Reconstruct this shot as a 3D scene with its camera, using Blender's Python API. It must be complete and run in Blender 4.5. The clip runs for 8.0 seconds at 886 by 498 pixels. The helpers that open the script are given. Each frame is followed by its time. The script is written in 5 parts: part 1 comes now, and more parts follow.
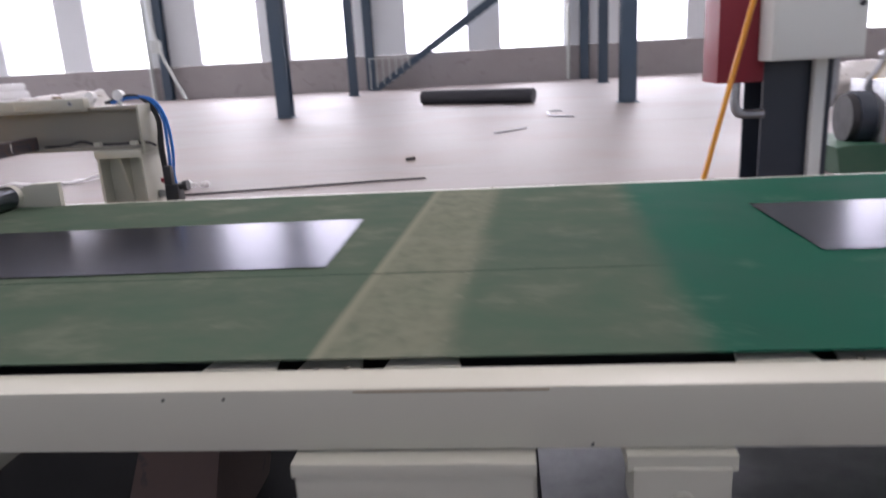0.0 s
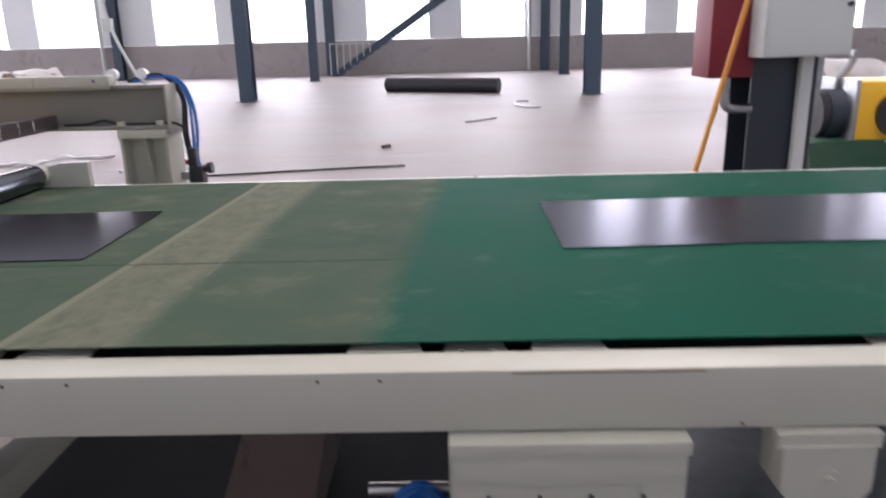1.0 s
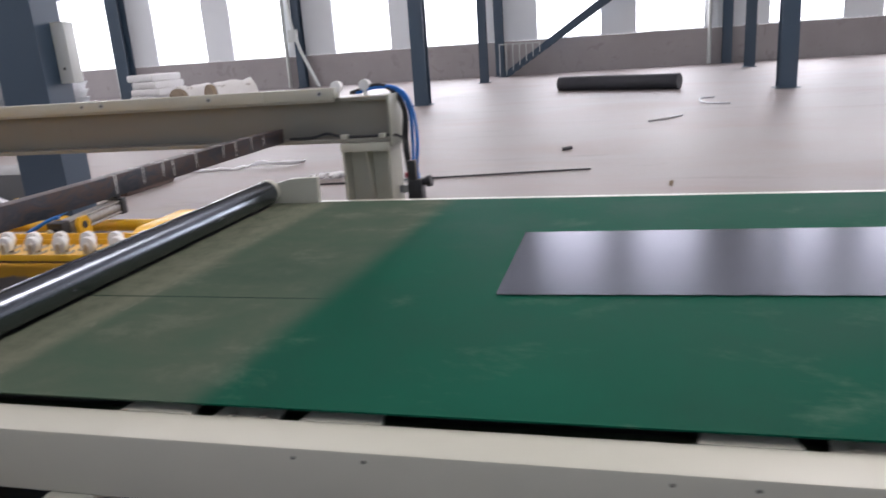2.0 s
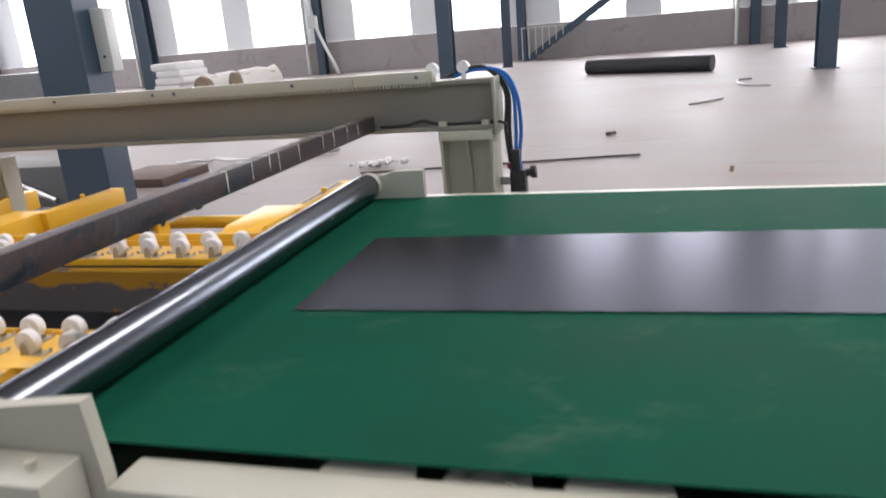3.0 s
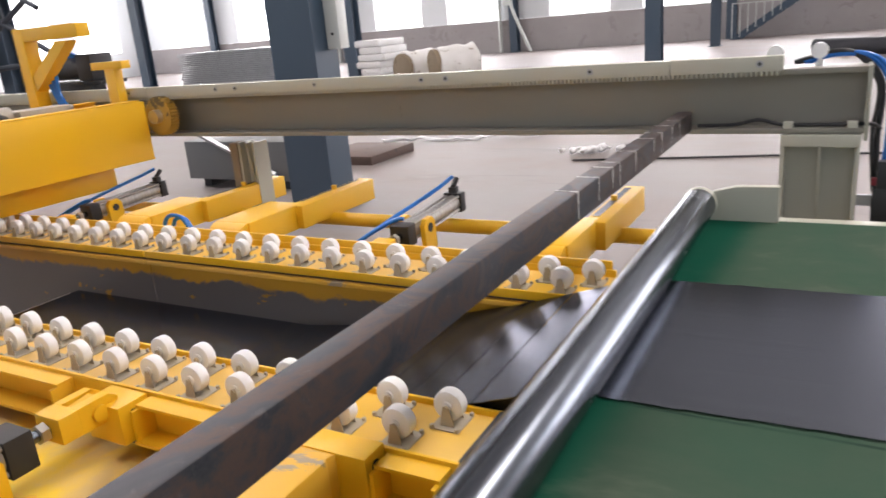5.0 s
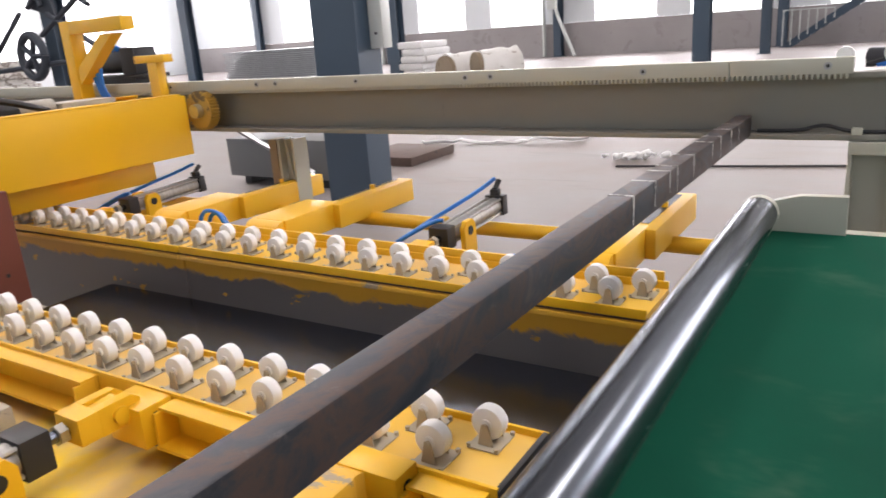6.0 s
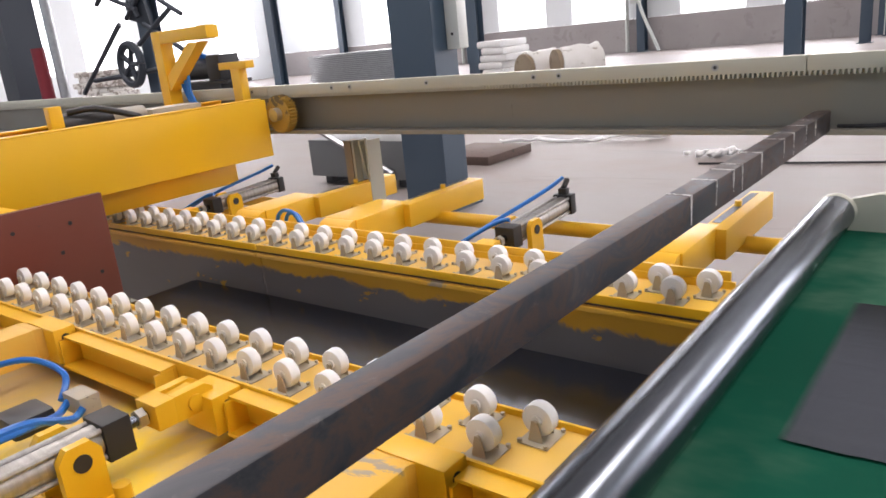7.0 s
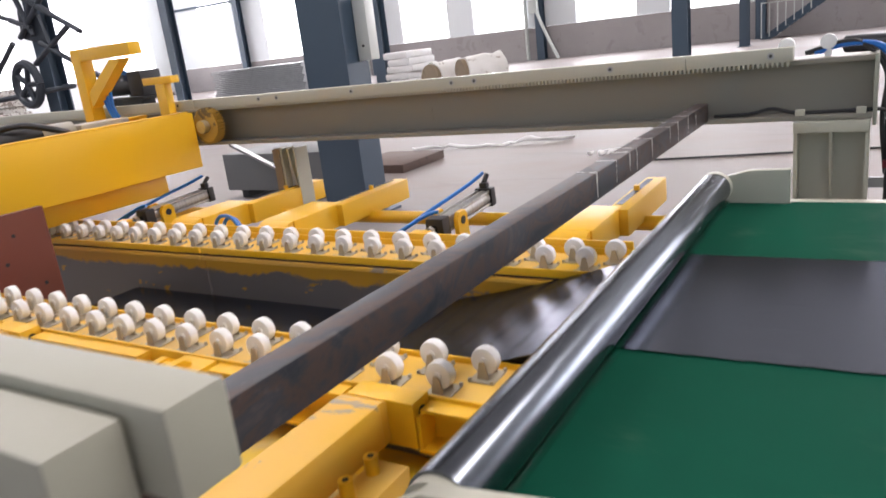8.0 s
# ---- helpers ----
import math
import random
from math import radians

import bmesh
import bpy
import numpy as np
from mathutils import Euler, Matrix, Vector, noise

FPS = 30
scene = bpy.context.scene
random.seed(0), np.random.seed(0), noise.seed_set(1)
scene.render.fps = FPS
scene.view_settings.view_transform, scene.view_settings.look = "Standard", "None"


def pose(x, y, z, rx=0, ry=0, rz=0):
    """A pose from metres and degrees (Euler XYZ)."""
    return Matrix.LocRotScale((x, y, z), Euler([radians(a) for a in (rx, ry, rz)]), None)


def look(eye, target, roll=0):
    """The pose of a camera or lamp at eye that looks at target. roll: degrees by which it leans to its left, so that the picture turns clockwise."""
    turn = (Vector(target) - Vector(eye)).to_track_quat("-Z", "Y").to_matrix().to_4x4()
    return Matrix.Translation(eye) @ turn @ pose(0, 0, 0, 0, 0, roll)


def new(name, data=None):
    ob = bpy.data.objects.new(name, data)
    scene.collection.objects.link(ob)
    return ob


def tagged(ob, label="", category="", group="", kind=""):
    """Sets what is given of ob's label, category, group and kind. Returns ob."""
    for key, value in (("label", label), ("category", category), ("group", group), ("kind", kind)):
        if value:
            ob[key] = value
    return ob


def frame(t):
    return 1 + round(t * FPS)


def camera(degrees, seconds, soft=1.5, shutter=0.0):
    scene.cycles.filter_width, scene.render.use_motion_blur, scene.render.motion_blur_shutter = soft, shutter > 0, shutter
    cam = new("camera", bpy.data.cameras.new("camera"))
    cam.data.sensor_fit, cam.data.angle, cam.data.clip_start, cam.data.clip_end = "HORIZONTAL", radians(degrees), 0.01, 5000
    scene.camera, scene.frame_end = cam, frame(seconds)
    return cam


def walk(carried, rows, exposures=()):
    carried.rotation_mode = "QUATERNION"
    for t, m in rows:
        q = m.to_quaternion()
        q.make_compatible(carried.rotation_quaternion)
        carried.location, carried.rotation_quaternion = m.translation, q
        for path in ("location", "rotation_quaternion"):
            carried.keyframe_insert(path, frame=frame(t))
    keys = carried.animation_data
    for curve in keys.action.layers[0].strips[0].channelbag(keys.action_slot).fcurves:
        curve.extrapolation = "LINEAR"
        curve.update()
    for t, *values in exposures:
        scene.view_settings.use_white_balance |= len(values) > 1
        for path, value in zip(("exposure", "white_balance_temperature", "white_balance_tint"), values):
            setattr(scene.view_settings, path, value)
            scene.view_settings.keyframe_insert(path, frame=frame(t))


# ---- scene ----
# the camera is carried by hand along the near side of the line
cam = camera(62.6, 8.0, soft=1.6, shutter=0.5)
PATH = [
    (0, (1.735, -2.856, 1.416), (1.56, -0.933, 0.896), -3.2),
    (0.5, (1.549, -2.913, 1.407), (1.535, -1.014, 0.78), -2.8),
    (1, (1.424, -2.883, 1.423), (1.38, -0.962, 0.868), -1.5),
    (1.5, (1.292, -2.709, 1.441), (0.976, -0.786, 0.991), -2.7),
    (1.7, (1.246, -2.68, 1.442), (0.845, -0.78, 0.962), -3.3),
    (2.8, (0.834, -2.592, 1.444), (0.308, -0.756, 0.849), -4.7),
    (3, (0.781, -2.512, 1.441), (0.264, -0.666, 0.872), -4.8),
    (3.5, (0.625, -2.372, 1.45), (-0.044, -0.548, 0.973), -7.8),
    (4, (0.488, -2.303, 1.45), (-0.228, -0.515, 0.912), -7.2),
    (4.5, (0.348, -2.272, 1.44), (-0.382, -0.509, 0.841), -6.7),
    (4.7, (0.31, -2.255, 1.47), (-0.546, -0.549, 0.872), -6.2),
    (5.8, (0.224, -2.158, 1.451), (-0.785, -0.53, 0.874), -4.1),
    (6, (0.223, -2.16, 1.447), (-0.811, -0.546, 0.876), -4.1),
    (6.5, (0.233, -2.152, 1.448), (-0.943, -0.646, 0.856), -5.2),
    (7, (0.269, -2.158, 1.451), (-0.945, -0.668, 0.895), -5.7),
    (7.5, (0.314, -2.241, 1.468), (-0.749, -0.625, 0.959), -6.2),
    (8, (0.339, -2.362, 1.454), (-0.684, -0.735, 0.902), -6.9),
]
walk(cam, [(t, look(eye, target, roll)) for t, eye, target, roll in PATH],
     exposures=[(0.0, 0.16, 6350, 24), (1.0, 0.26, 6350, 24), (1.5, 0.0, 6350, 22), (3.0, 0.29, 6500, 17), (3.5, 0.39, 6650, 18), (4.5, 0.44, 6750, 18), (6.5, 0.44, 6700, 18), (8.0, 0.42, 6600, 18)])

SPEED = 0.757          # belt speed, m/s, towards -x
BELT_Z = 0.957         # top of the belt
BELT_Y = (-1.802, -0.384)
WALL_Y = 30.0          # inside of the long window wall
LAMP = 3.2             # radiance of the windows and roof lights

# ---------------------------------------------------------------- world and light
world = bpy.data.worlds.new("overcast_sky")
scene.world = world
world.use_nodes = True
wn, wl = world.node_tree.nodes, world.node_tree.links
sky = wn.new("ShaderNodeTexSky")
sky.sky_type, sky.sun_disc, sky.sun_elevation, sky.sun_rotation = 'NISHITA', False, radians(48), radians(20)
wn["Background"].inputs["Strength"].default_value = 0.12
wl.new(sky.outputs[0], wn["Background"].inputs["Color"])
sun = new("sun", bpy.data.lights.new("sun", 'SUN'))
sun.data.energy, sun.data.angle, sun.data.color = 0.8, radians(12), (1.0, 0.96, 0.9)
sun.matrix_world = look((0, 0, 0), (-math.sin(radians(20)) * 0.67, -math.cos(radians(20)) * 0.67, -0.74))


def opening_lamp(name, centre, target, w, h, radiance, color=(0.95, 0.97, 1.0), roll=0):
    """Daylight that enters through one opening of the hall."""
    lamp = new(name, bpy.data.lights.new(name, 'AREA'))
    lamp.data.shape, lamp.data.size, lamp.data.size_y = 'RECTANGLE', w, h
    lamp.data.energy, lamp.data.color = radiance * math.pi * w * h, color
    lamp.matrix_world = look(centre, target, roll)
    return lamp


# ---------------------------------------------------------------- materials
def material(name, base, rough=0.5, metal=0.0):
    m = bpy.data.materials.new(name)
    m.use_nodes = True
    b = m.node_tree.nodes["Principled BSDF"]
    b.inputs["Base Color"].default_value = (*base, 1)
    b.inputs["Roughness"].default_value = rough
    b.inputs["Metallic"].default_value = metal
    return m, m.node_tree.nodes, m.node_tree.links, b


def noise_node(n, l, scale, detail=6.0, rough=0.6, stretch=(1, 1, 1), space="Object", dist=0.0):
    tc, mp, no = n.new("ShaderNodeTexCoord"), n.new("ShaderNodeMapping"), n.new("ShaderNodeTexNoise")
    mp.inputs["Scale"].default_value = stretch
    no.inputs["Scale"].default_value, no.inputs["Detail"].default_value = scale, detail
    no.inputs["Roughness"].default_value, no.inputs["Distortion"].default_value = rough, dist
    l.new(tc.outputs[space], mp.inputs[0]), l.new(mp.outputs[0], no.inputs["Vector"])
    return no.outputs["Fac"]


def ramp(n, l, fac, stops):
    r = n.new("ShaderNodeValToRGB")
    while len(r.color_ramp.elements) < len(stops):
        r.color_ramp.elements.new(0.5)
    for e, (p, c) in zip(r.color_ramp.elements, stops):
        e.position, e.color = p, ((*c, 1) if len(c) == 3 else c)
    l.new(fac, r.inputs[0])
    return r.outputs[0]


def grey(v):
    return (v, v, v)


def mix(n, l, fac, a, b, kind='MIX'):
    x = n.new("ShaderNodeMix")
    x.data_type, x.blend_type = 'RGBA', kind
    for sock, val in ((x.inputs[0], fac), (x.inputs[6], a), (x.inputs[7], b)):
        if isinstance(val, (int, float)):
            sock.default_value = val
        elif isinstance(val, tuple):
            sock.default_value = (*val, 1)
        else:
            l.new(val, sock)
    return x.outputs[2]


def bump(n, l, b, fac, strength, dist=0.002):
    x = n.new("ShaderNodeBump")
    x.inputs["Strength"].default_value, x.inputs["Distance"].default_value = strength, dist
    l.new(fac, x.inputs["Height"]), l.new(x.outputs[0], b.inputs["Normal"])


def paint(name, base, worn, rough=0.45, wear=0.66, scale=7.0, dust=(0.45, 0.40, 0.33), dusty=0.25):
    """Machine paint: slight clouding, dust, and chips that show the worn colour."""
    m, n, l, b = material(name, base, rough)
    big = noise_node(n, l, scale * 0.25, 5)
    fine = noise_node(n, l, scale, 8, 0.65, dist=0.6)
    c = mix(n, l, ramp(n, l, big, [(0.3, grey(0)), (0.75, grey(dusty))]), base, dust)
    c = mix(n, l, ramp(n, l, fine, [(wear, grey(0)), (wear + 0.025, grey(0.8))]), c, worn)
    l.new(c, b.inputs["Base Color"])
    l.new(ramp(n, l, big, [(0.3, grey(rough - 0.08)), (0.8, grey(rough + 0.2))]), b.inputs["Roughness"])
    bump(n, l, b, fine, 0.12, 0.001)
    return m


M = {}
M["cream"] = paint("cream_paint", (0.455, 0.455, 0.375), (0.16, 0.15, 0.13), 0.42, 0.72, 6)
M["sage"] = paint("grey_green_paint", (0.34, 0.345, 0.28), (0.17, 0.155, 0.13), 0.42, 0.70, 5, dust=(0.30, 0.25, 0.19), dusty=0.35)
M["greasy_yellow"] = paint("greasy_yellow_paint", (0.58, 0.34, 0.03), (0.07, 0.055, 0.04), 0.45, 0.56, 14, dust=(0.35, 0.24, 0.09), dusty=0.6)
M["grey_box"] = paint("worn_grey_paint", (0.115, 0.122, 0.125), (0.20, 0.20, 0.19), 0.5, 0.66, 4, dust=(0.19, 0.18, 0.165), dusty=0.5)
# the sage paint with the far beam's shade put into its colour, plus brown dust
M["beam_shaded"] = paint("shaded_beam_paint", (0.225, 0.220, 0.188), (0.15, 0.125, 0.10), 0.42, 0.68, 4, dust=(0.25, 0.20, 0.15), dusty=0.5)
M["yellow"] = paint("yellow_paint", (0.83, 0.46, 0.006), (0.40, 0.30, 0.16), 0.38, 0.74, 9, dust=(0.72, 0.42, 0.08), dusty=0.3)
M["yellow_dusty"] = paint("dusty_yellow_paint", (0.85, 0.49, 0.012), (0.55, 0.38, 0.19), 0.55, 0.62, 9, dust=(0.68, 0.47, 0.22), dusty=1.0)

M["yellow_chipped"] = paint("chipped_yellow_paint", (0.80, 0.43, 0.012), (0.27, 0.26, 0.245), 0.42, 0.60, 5.5, dusty=0.3)


def deck_material():
    """Bright yellow deck with tracked-in brown dust that leaves ragged clean patches."""
    m, n, l, b = material("trodden_yellow_deck", (0.86, 0.52, 0.012), 0.5)
    big = noise_node(n, l, 3.4, 6, 0.55, (1.0, 0.8, 1), dist=0.5)
    fine = noise_node(n, l, 30, 7, 0.7)
    dirt = ramp(n, l, big, [(0.50, grey(0)), (0.60, grey(0.7)), (0.78, grey(1))])
    c = mix(n, l, dirt, (0.88, 0.58, 0.014), (0.58, 0.43, 0.24))
    rub = noise_node(n, l, 2.1, 6, 0.6, (1.0, 1.6, 1), dist=0.7)
    c = mix(n, l, ramp(n, l, rub, [(0.58, grey(0)), (0.70, grey(0.8))]), c, (0.30, 0.20, 0.11))
    c = mix(n, l, ramp(n, l, fine, [(0.5, grey(0)), (0.8, grey(0.3))]), c, (0.66, 0.50, 0.24))
    l.new(c, b.inputs["Base Color"])
    l.new(ramp(n, l, big, [(0.4, grey(0.55)), (0.6, grey(0.8))]), b.inputs["Roughness"])
    bump(n, l, b, fine, 0.15, 0.001)
    return m


M["deck"] = deck_material()
M["blue_steel"] = paint("blue_grey_column_paint", (0.031, 0.060, 0.094), (0.080, 0.092, 0.105), 0.42, 0.80, 2, dust=(0.10, 0.11, 0.125), dusty=0.3)
M["dark_steel"] = paint("dark_column_paint", (0.020, 0.028, 0.040), (0.06, 0.06, 0.07), 0.45, 0.80, 3, dust=(0.07, 0.075, 0.09), dusty=0.25)
M["red"] = paint("red_paint", (0.17, 0.006, 0.016), (0.12, 0.02, 0.02), 0.5, 0.84, 4, dust=(0.22, 0.02, 0.03), dusty=0.3)
M["primer"] = paint("red_oxide_primer", (0.155, 0.034, 0.018), (0.07, 0.035, 0.03), 0.5, 0.66, 10, dust=(0.20, 0.07, 0.04), dusty=0.5)
M["green_paint"] = paint("green_machine_paint", (0.008, 0.065, 0.032), (0.1, 0.1, 0.08), 0.5, 0.75, 6, dusty=0.1)
M["white_paint"] = paint("white_enamel", (0.60, 0.63, 0.60), (0.35, 0.35, 0.33), 0.35, 0.85, 4, dusty=0.12)
M["concrete_wall"] = paint("rendered_plinth", (0.33, 0.30, 0.295), (0.31, 0.282, 0.276), 0.85, 0.58, 1.6, dust=(0.43, 0.40, 0.39), dusty=0.8)
M["wall_panel"] = paint("pale_wall_sheet", (0.82, 0.85, 0.86), (0.7, 0.71, 0.71), 0.6, 0.85, 1.0, dust=(0.64, 0.66, 0.66), dusty=0.4)
M["roof"] = paint("roof_sheet", (0.50, 0.52, 0.53), (0.4, 0.4, 0.4), 0.6, 0.9, 0.5, dusty=0.2)
M["black"] = paint("black_plastic", (0.014, 0.014, 0.016), (0.03, 0.03, 0.03), 0.45, 0.85, 20, dust=(0.05, 0.05, 0.05), dusty=0.3)
M["rubber"] = paint("black_rubber_roll", (0.016, 0.017, 0.021), (0.03, 0.03, 0.03), 0.6, 0.8, 3, dust=(0.04, 0.04, 0.05), dusty=0.5)
M["blue_hose"] = material("blue_hose", (0.010, 0.15, 0.52), 0.32)[0]
M["amber_pole"] = material("amber_fibreglass", (0.62, 0.25, 0.012), 0.4)[0]
M["white_wrap"] = paint("white_wrapping", (0.72, 0.72, 0.72), (0.40, 0.37, 0.32), 0.5, 0.62, 3, dusty=0.3)
M["creased_wrap"] = paint("creased_wrapping", (0.74, 0.73, 0.71), (0.24, 0.19, 0.14), 0.5, 0.60, 4, dust=(0.5, 0.45, 0.38), dusty=0.6)
# near-black colour that stands in for the deep shade under the conveyor
M["under_shade"] = paint("under_belt_shade", (0.008, 0.008, 0.009), (0.02, 0.018, 0.017), 0.9, 0.8, 5, dust=(0.02, 0.018, 0.017), dusty=0.3)
M["kraft"] = paint("brown_core", (0.22, 0.165, 0.105), (0.12, 0.09, 0.06), 0.8, 0.6, 6)
M["nylon"] = paint("white_nylon", (0.85, 0.85, 0.84), (0.58, 0.56, 0.52), 0.40, 0.76, 60, dust=(0.62, 0.58, 0.50), dusty=0.4)
M["rust"] = paint("dark_rust", (0.085, 0.055, 0.045), (0.05, 0.04, 0.04), 0.75, 0.62, 8, dust=(0.15, 0.10, 0.08), dusty=0.6)
M["chalk"] = paint("faint_chalk", (0.66, 0.65, 0.62), (0.10, 0.09, 0.09), 0.9, 0.52, 60, dusty=0.2)
M["outside"] = paint("pale_ground", (0.40, 0.39, 0.37), (0.3, 0.3, 0.3), 0.9, 0.8, 0.2)


def metal(name, base, rough, streak=(1, 1, 1), scale=8.0, spread=0.12, tint=None, bumpy=0.03):
    m, n, l, b = material(name, base, rough, 1.0)
    f = noise_node(n, l, scale, 6, 0.6, streak)
    l.new(ramp(n, l, f, [(0.3, grey(max(rough - spread, 0.03))), (0.7, grey(rough + spread))]), b.inputs["Roughness"])
    l.new(mix(n, l, ramp(n, l, f, [(0.35, grey(0)), (0.75, grey(0.7))]), base, tint or tuple(c * 0.7 for c in base)), b.inputs["Base Color"])
    bump(n, l, b, f, bumpy, 0.001)
    return m


M["chrome"] = metal("polished_roller_steel", (0.190, 0.210, 0.240), 0.24, (12, 3.0, 12), 3.5, 0.035, (0.150, 0.170, 0.200), 0.0)
M["zinc"] = metal("zinc_plated_steel", (0.66, 0.63, 0.56), 0.42, (1, 1, 1), 30, 0.1)
M["aluminium"] = metal("aluminium_tube", (0.50, 0.48, 0.45), 0.55, (1, 12, 1), 8, 0.08)
M["dusty_zinc"] = paint("dusty_zinc_plate", (0.33, 0.32, 0.29), (0.18, 0.17, 0.16), 0.45, 0.66, 40, dust=(0.52, 0.42, 0.26), dusty=0.8)
M["galv"] = metal("galvanised_pipe", (0.40, 0.41, 0.42), 0.4, (1, 1, 1), 14, 0.1)
M["sheet"] = metal("cold_rolled_sheet", (0.228, 0.243, 0.276), 0.23, (0.5, 30, 1), 2.0, 0.04, (0.200, 0.214, 0.246), 0.0)
M["sheet"].node_tree.nodes["Principled BSDF"].inputs["Specular Tint"].default_value = (0.44, 0.43, 0.44, 1)
M["stack"] = metal("oiled_steel_plate", (0.62, 0.585, 0.585), 0.46, (0.6, 3, 1), 2.4, 0.08, (0.48, 0.44, 0.43), 0.02)
M["stack"].node_tree.nodes["Principled BSDF"].inputs["Metallic"].default_value = 0.6


def bar_steel():
    """Mill-scale square tube: blue-black with brown rust clouds."""
    m, n, l, b = material("mill_scale_tube", (0.06, 0.055, 0.06), 0.45, 0.35)
    f = noise_node(n, l, 4.5, 8, 0.68, (3, 1.6, 3), dist=0.9)
    g = noise_node(n, l, 26, 6, 0.7)
    c = ramp(n, l, f, [(0.34, (0.020, 0.023, 0.032)), (0.44, (0.040, 0.041, 0.050)), (0.52, (0.085, 0.054, 0.044)), (0.60, (0.048, 0.049, 0.060)), (0.72, (0.12, 0.092, 0.080))])
    l.new(mix(n, l, ramp(n, l, g, [(0.62, grey(0)), (0.72, grey(0.5))]), c, (0.13, 0.115, 0.11)), b.inputs["Base Color"])
    l.new(ramp(n, l, f, [(0.3, grey(0.34)), (0.7, grey(0.6))]), b.inputs["Roughness"])
    bump(n, l, b, g, 0.15, 0.001)
    return m


M["bar"] = bar_steel()


def floor_material():
    """Trowelled concrete, dusty and slightly polished, with faint brown stains."""
    m, n, l, b = material("dusty_concrete", (0.36, 0.33, 0.31), 0.5)
    b.inputs["Specular IOR Level"].default_value = 0.5
    big = noise_node(n, l, 0.22, 6, 0.6)
    streak = noise_node(n, l, 0.42, 7, 0.62, (0.7, 1.5, 1), dist=0.6)
    mark = noise_node(n, l, 1.7, 5, 0.6, (0.25, 1.4, 1), dist=0.8)
    fine = noise_node(n, l, 9, 8, 0.7)
    c = ramp(n, l, big, [(0.3, (0.166, 0.139, 0.128)), (0.55, (0.208, 0.182, 0.171)), (0.75, (0.252, 0.227, 0.215))])
    c = mix(n, l, ramp(n, l, streak, [(0.44, grey(0)), (0.66, grey(0.75))]), c, (0.19, 0.135, 0.118))
    c = mix(n, l, ramp(n, l, mark, [(0.60, grey(0)), (0.70, grey(0.5))]), c, (0.12, 0.095, 0.088))
    c = mix(n, l, ramp(n, l, fine, [(0.4, grey(0)), (0.75, grey(0.35))]), c, (0.165, 0.148, 0.14))
    l.new(c, b.inputs["Base Color"])
    l.new(ramp(n, l, big, [(0.3, grey(0.48)), (0.7, grey(0.64))]), b.inputs["Roughness"])
    bump(n, l, b, fine, 0.08, 0.002)
    return m


M["floor"] = floor_material()


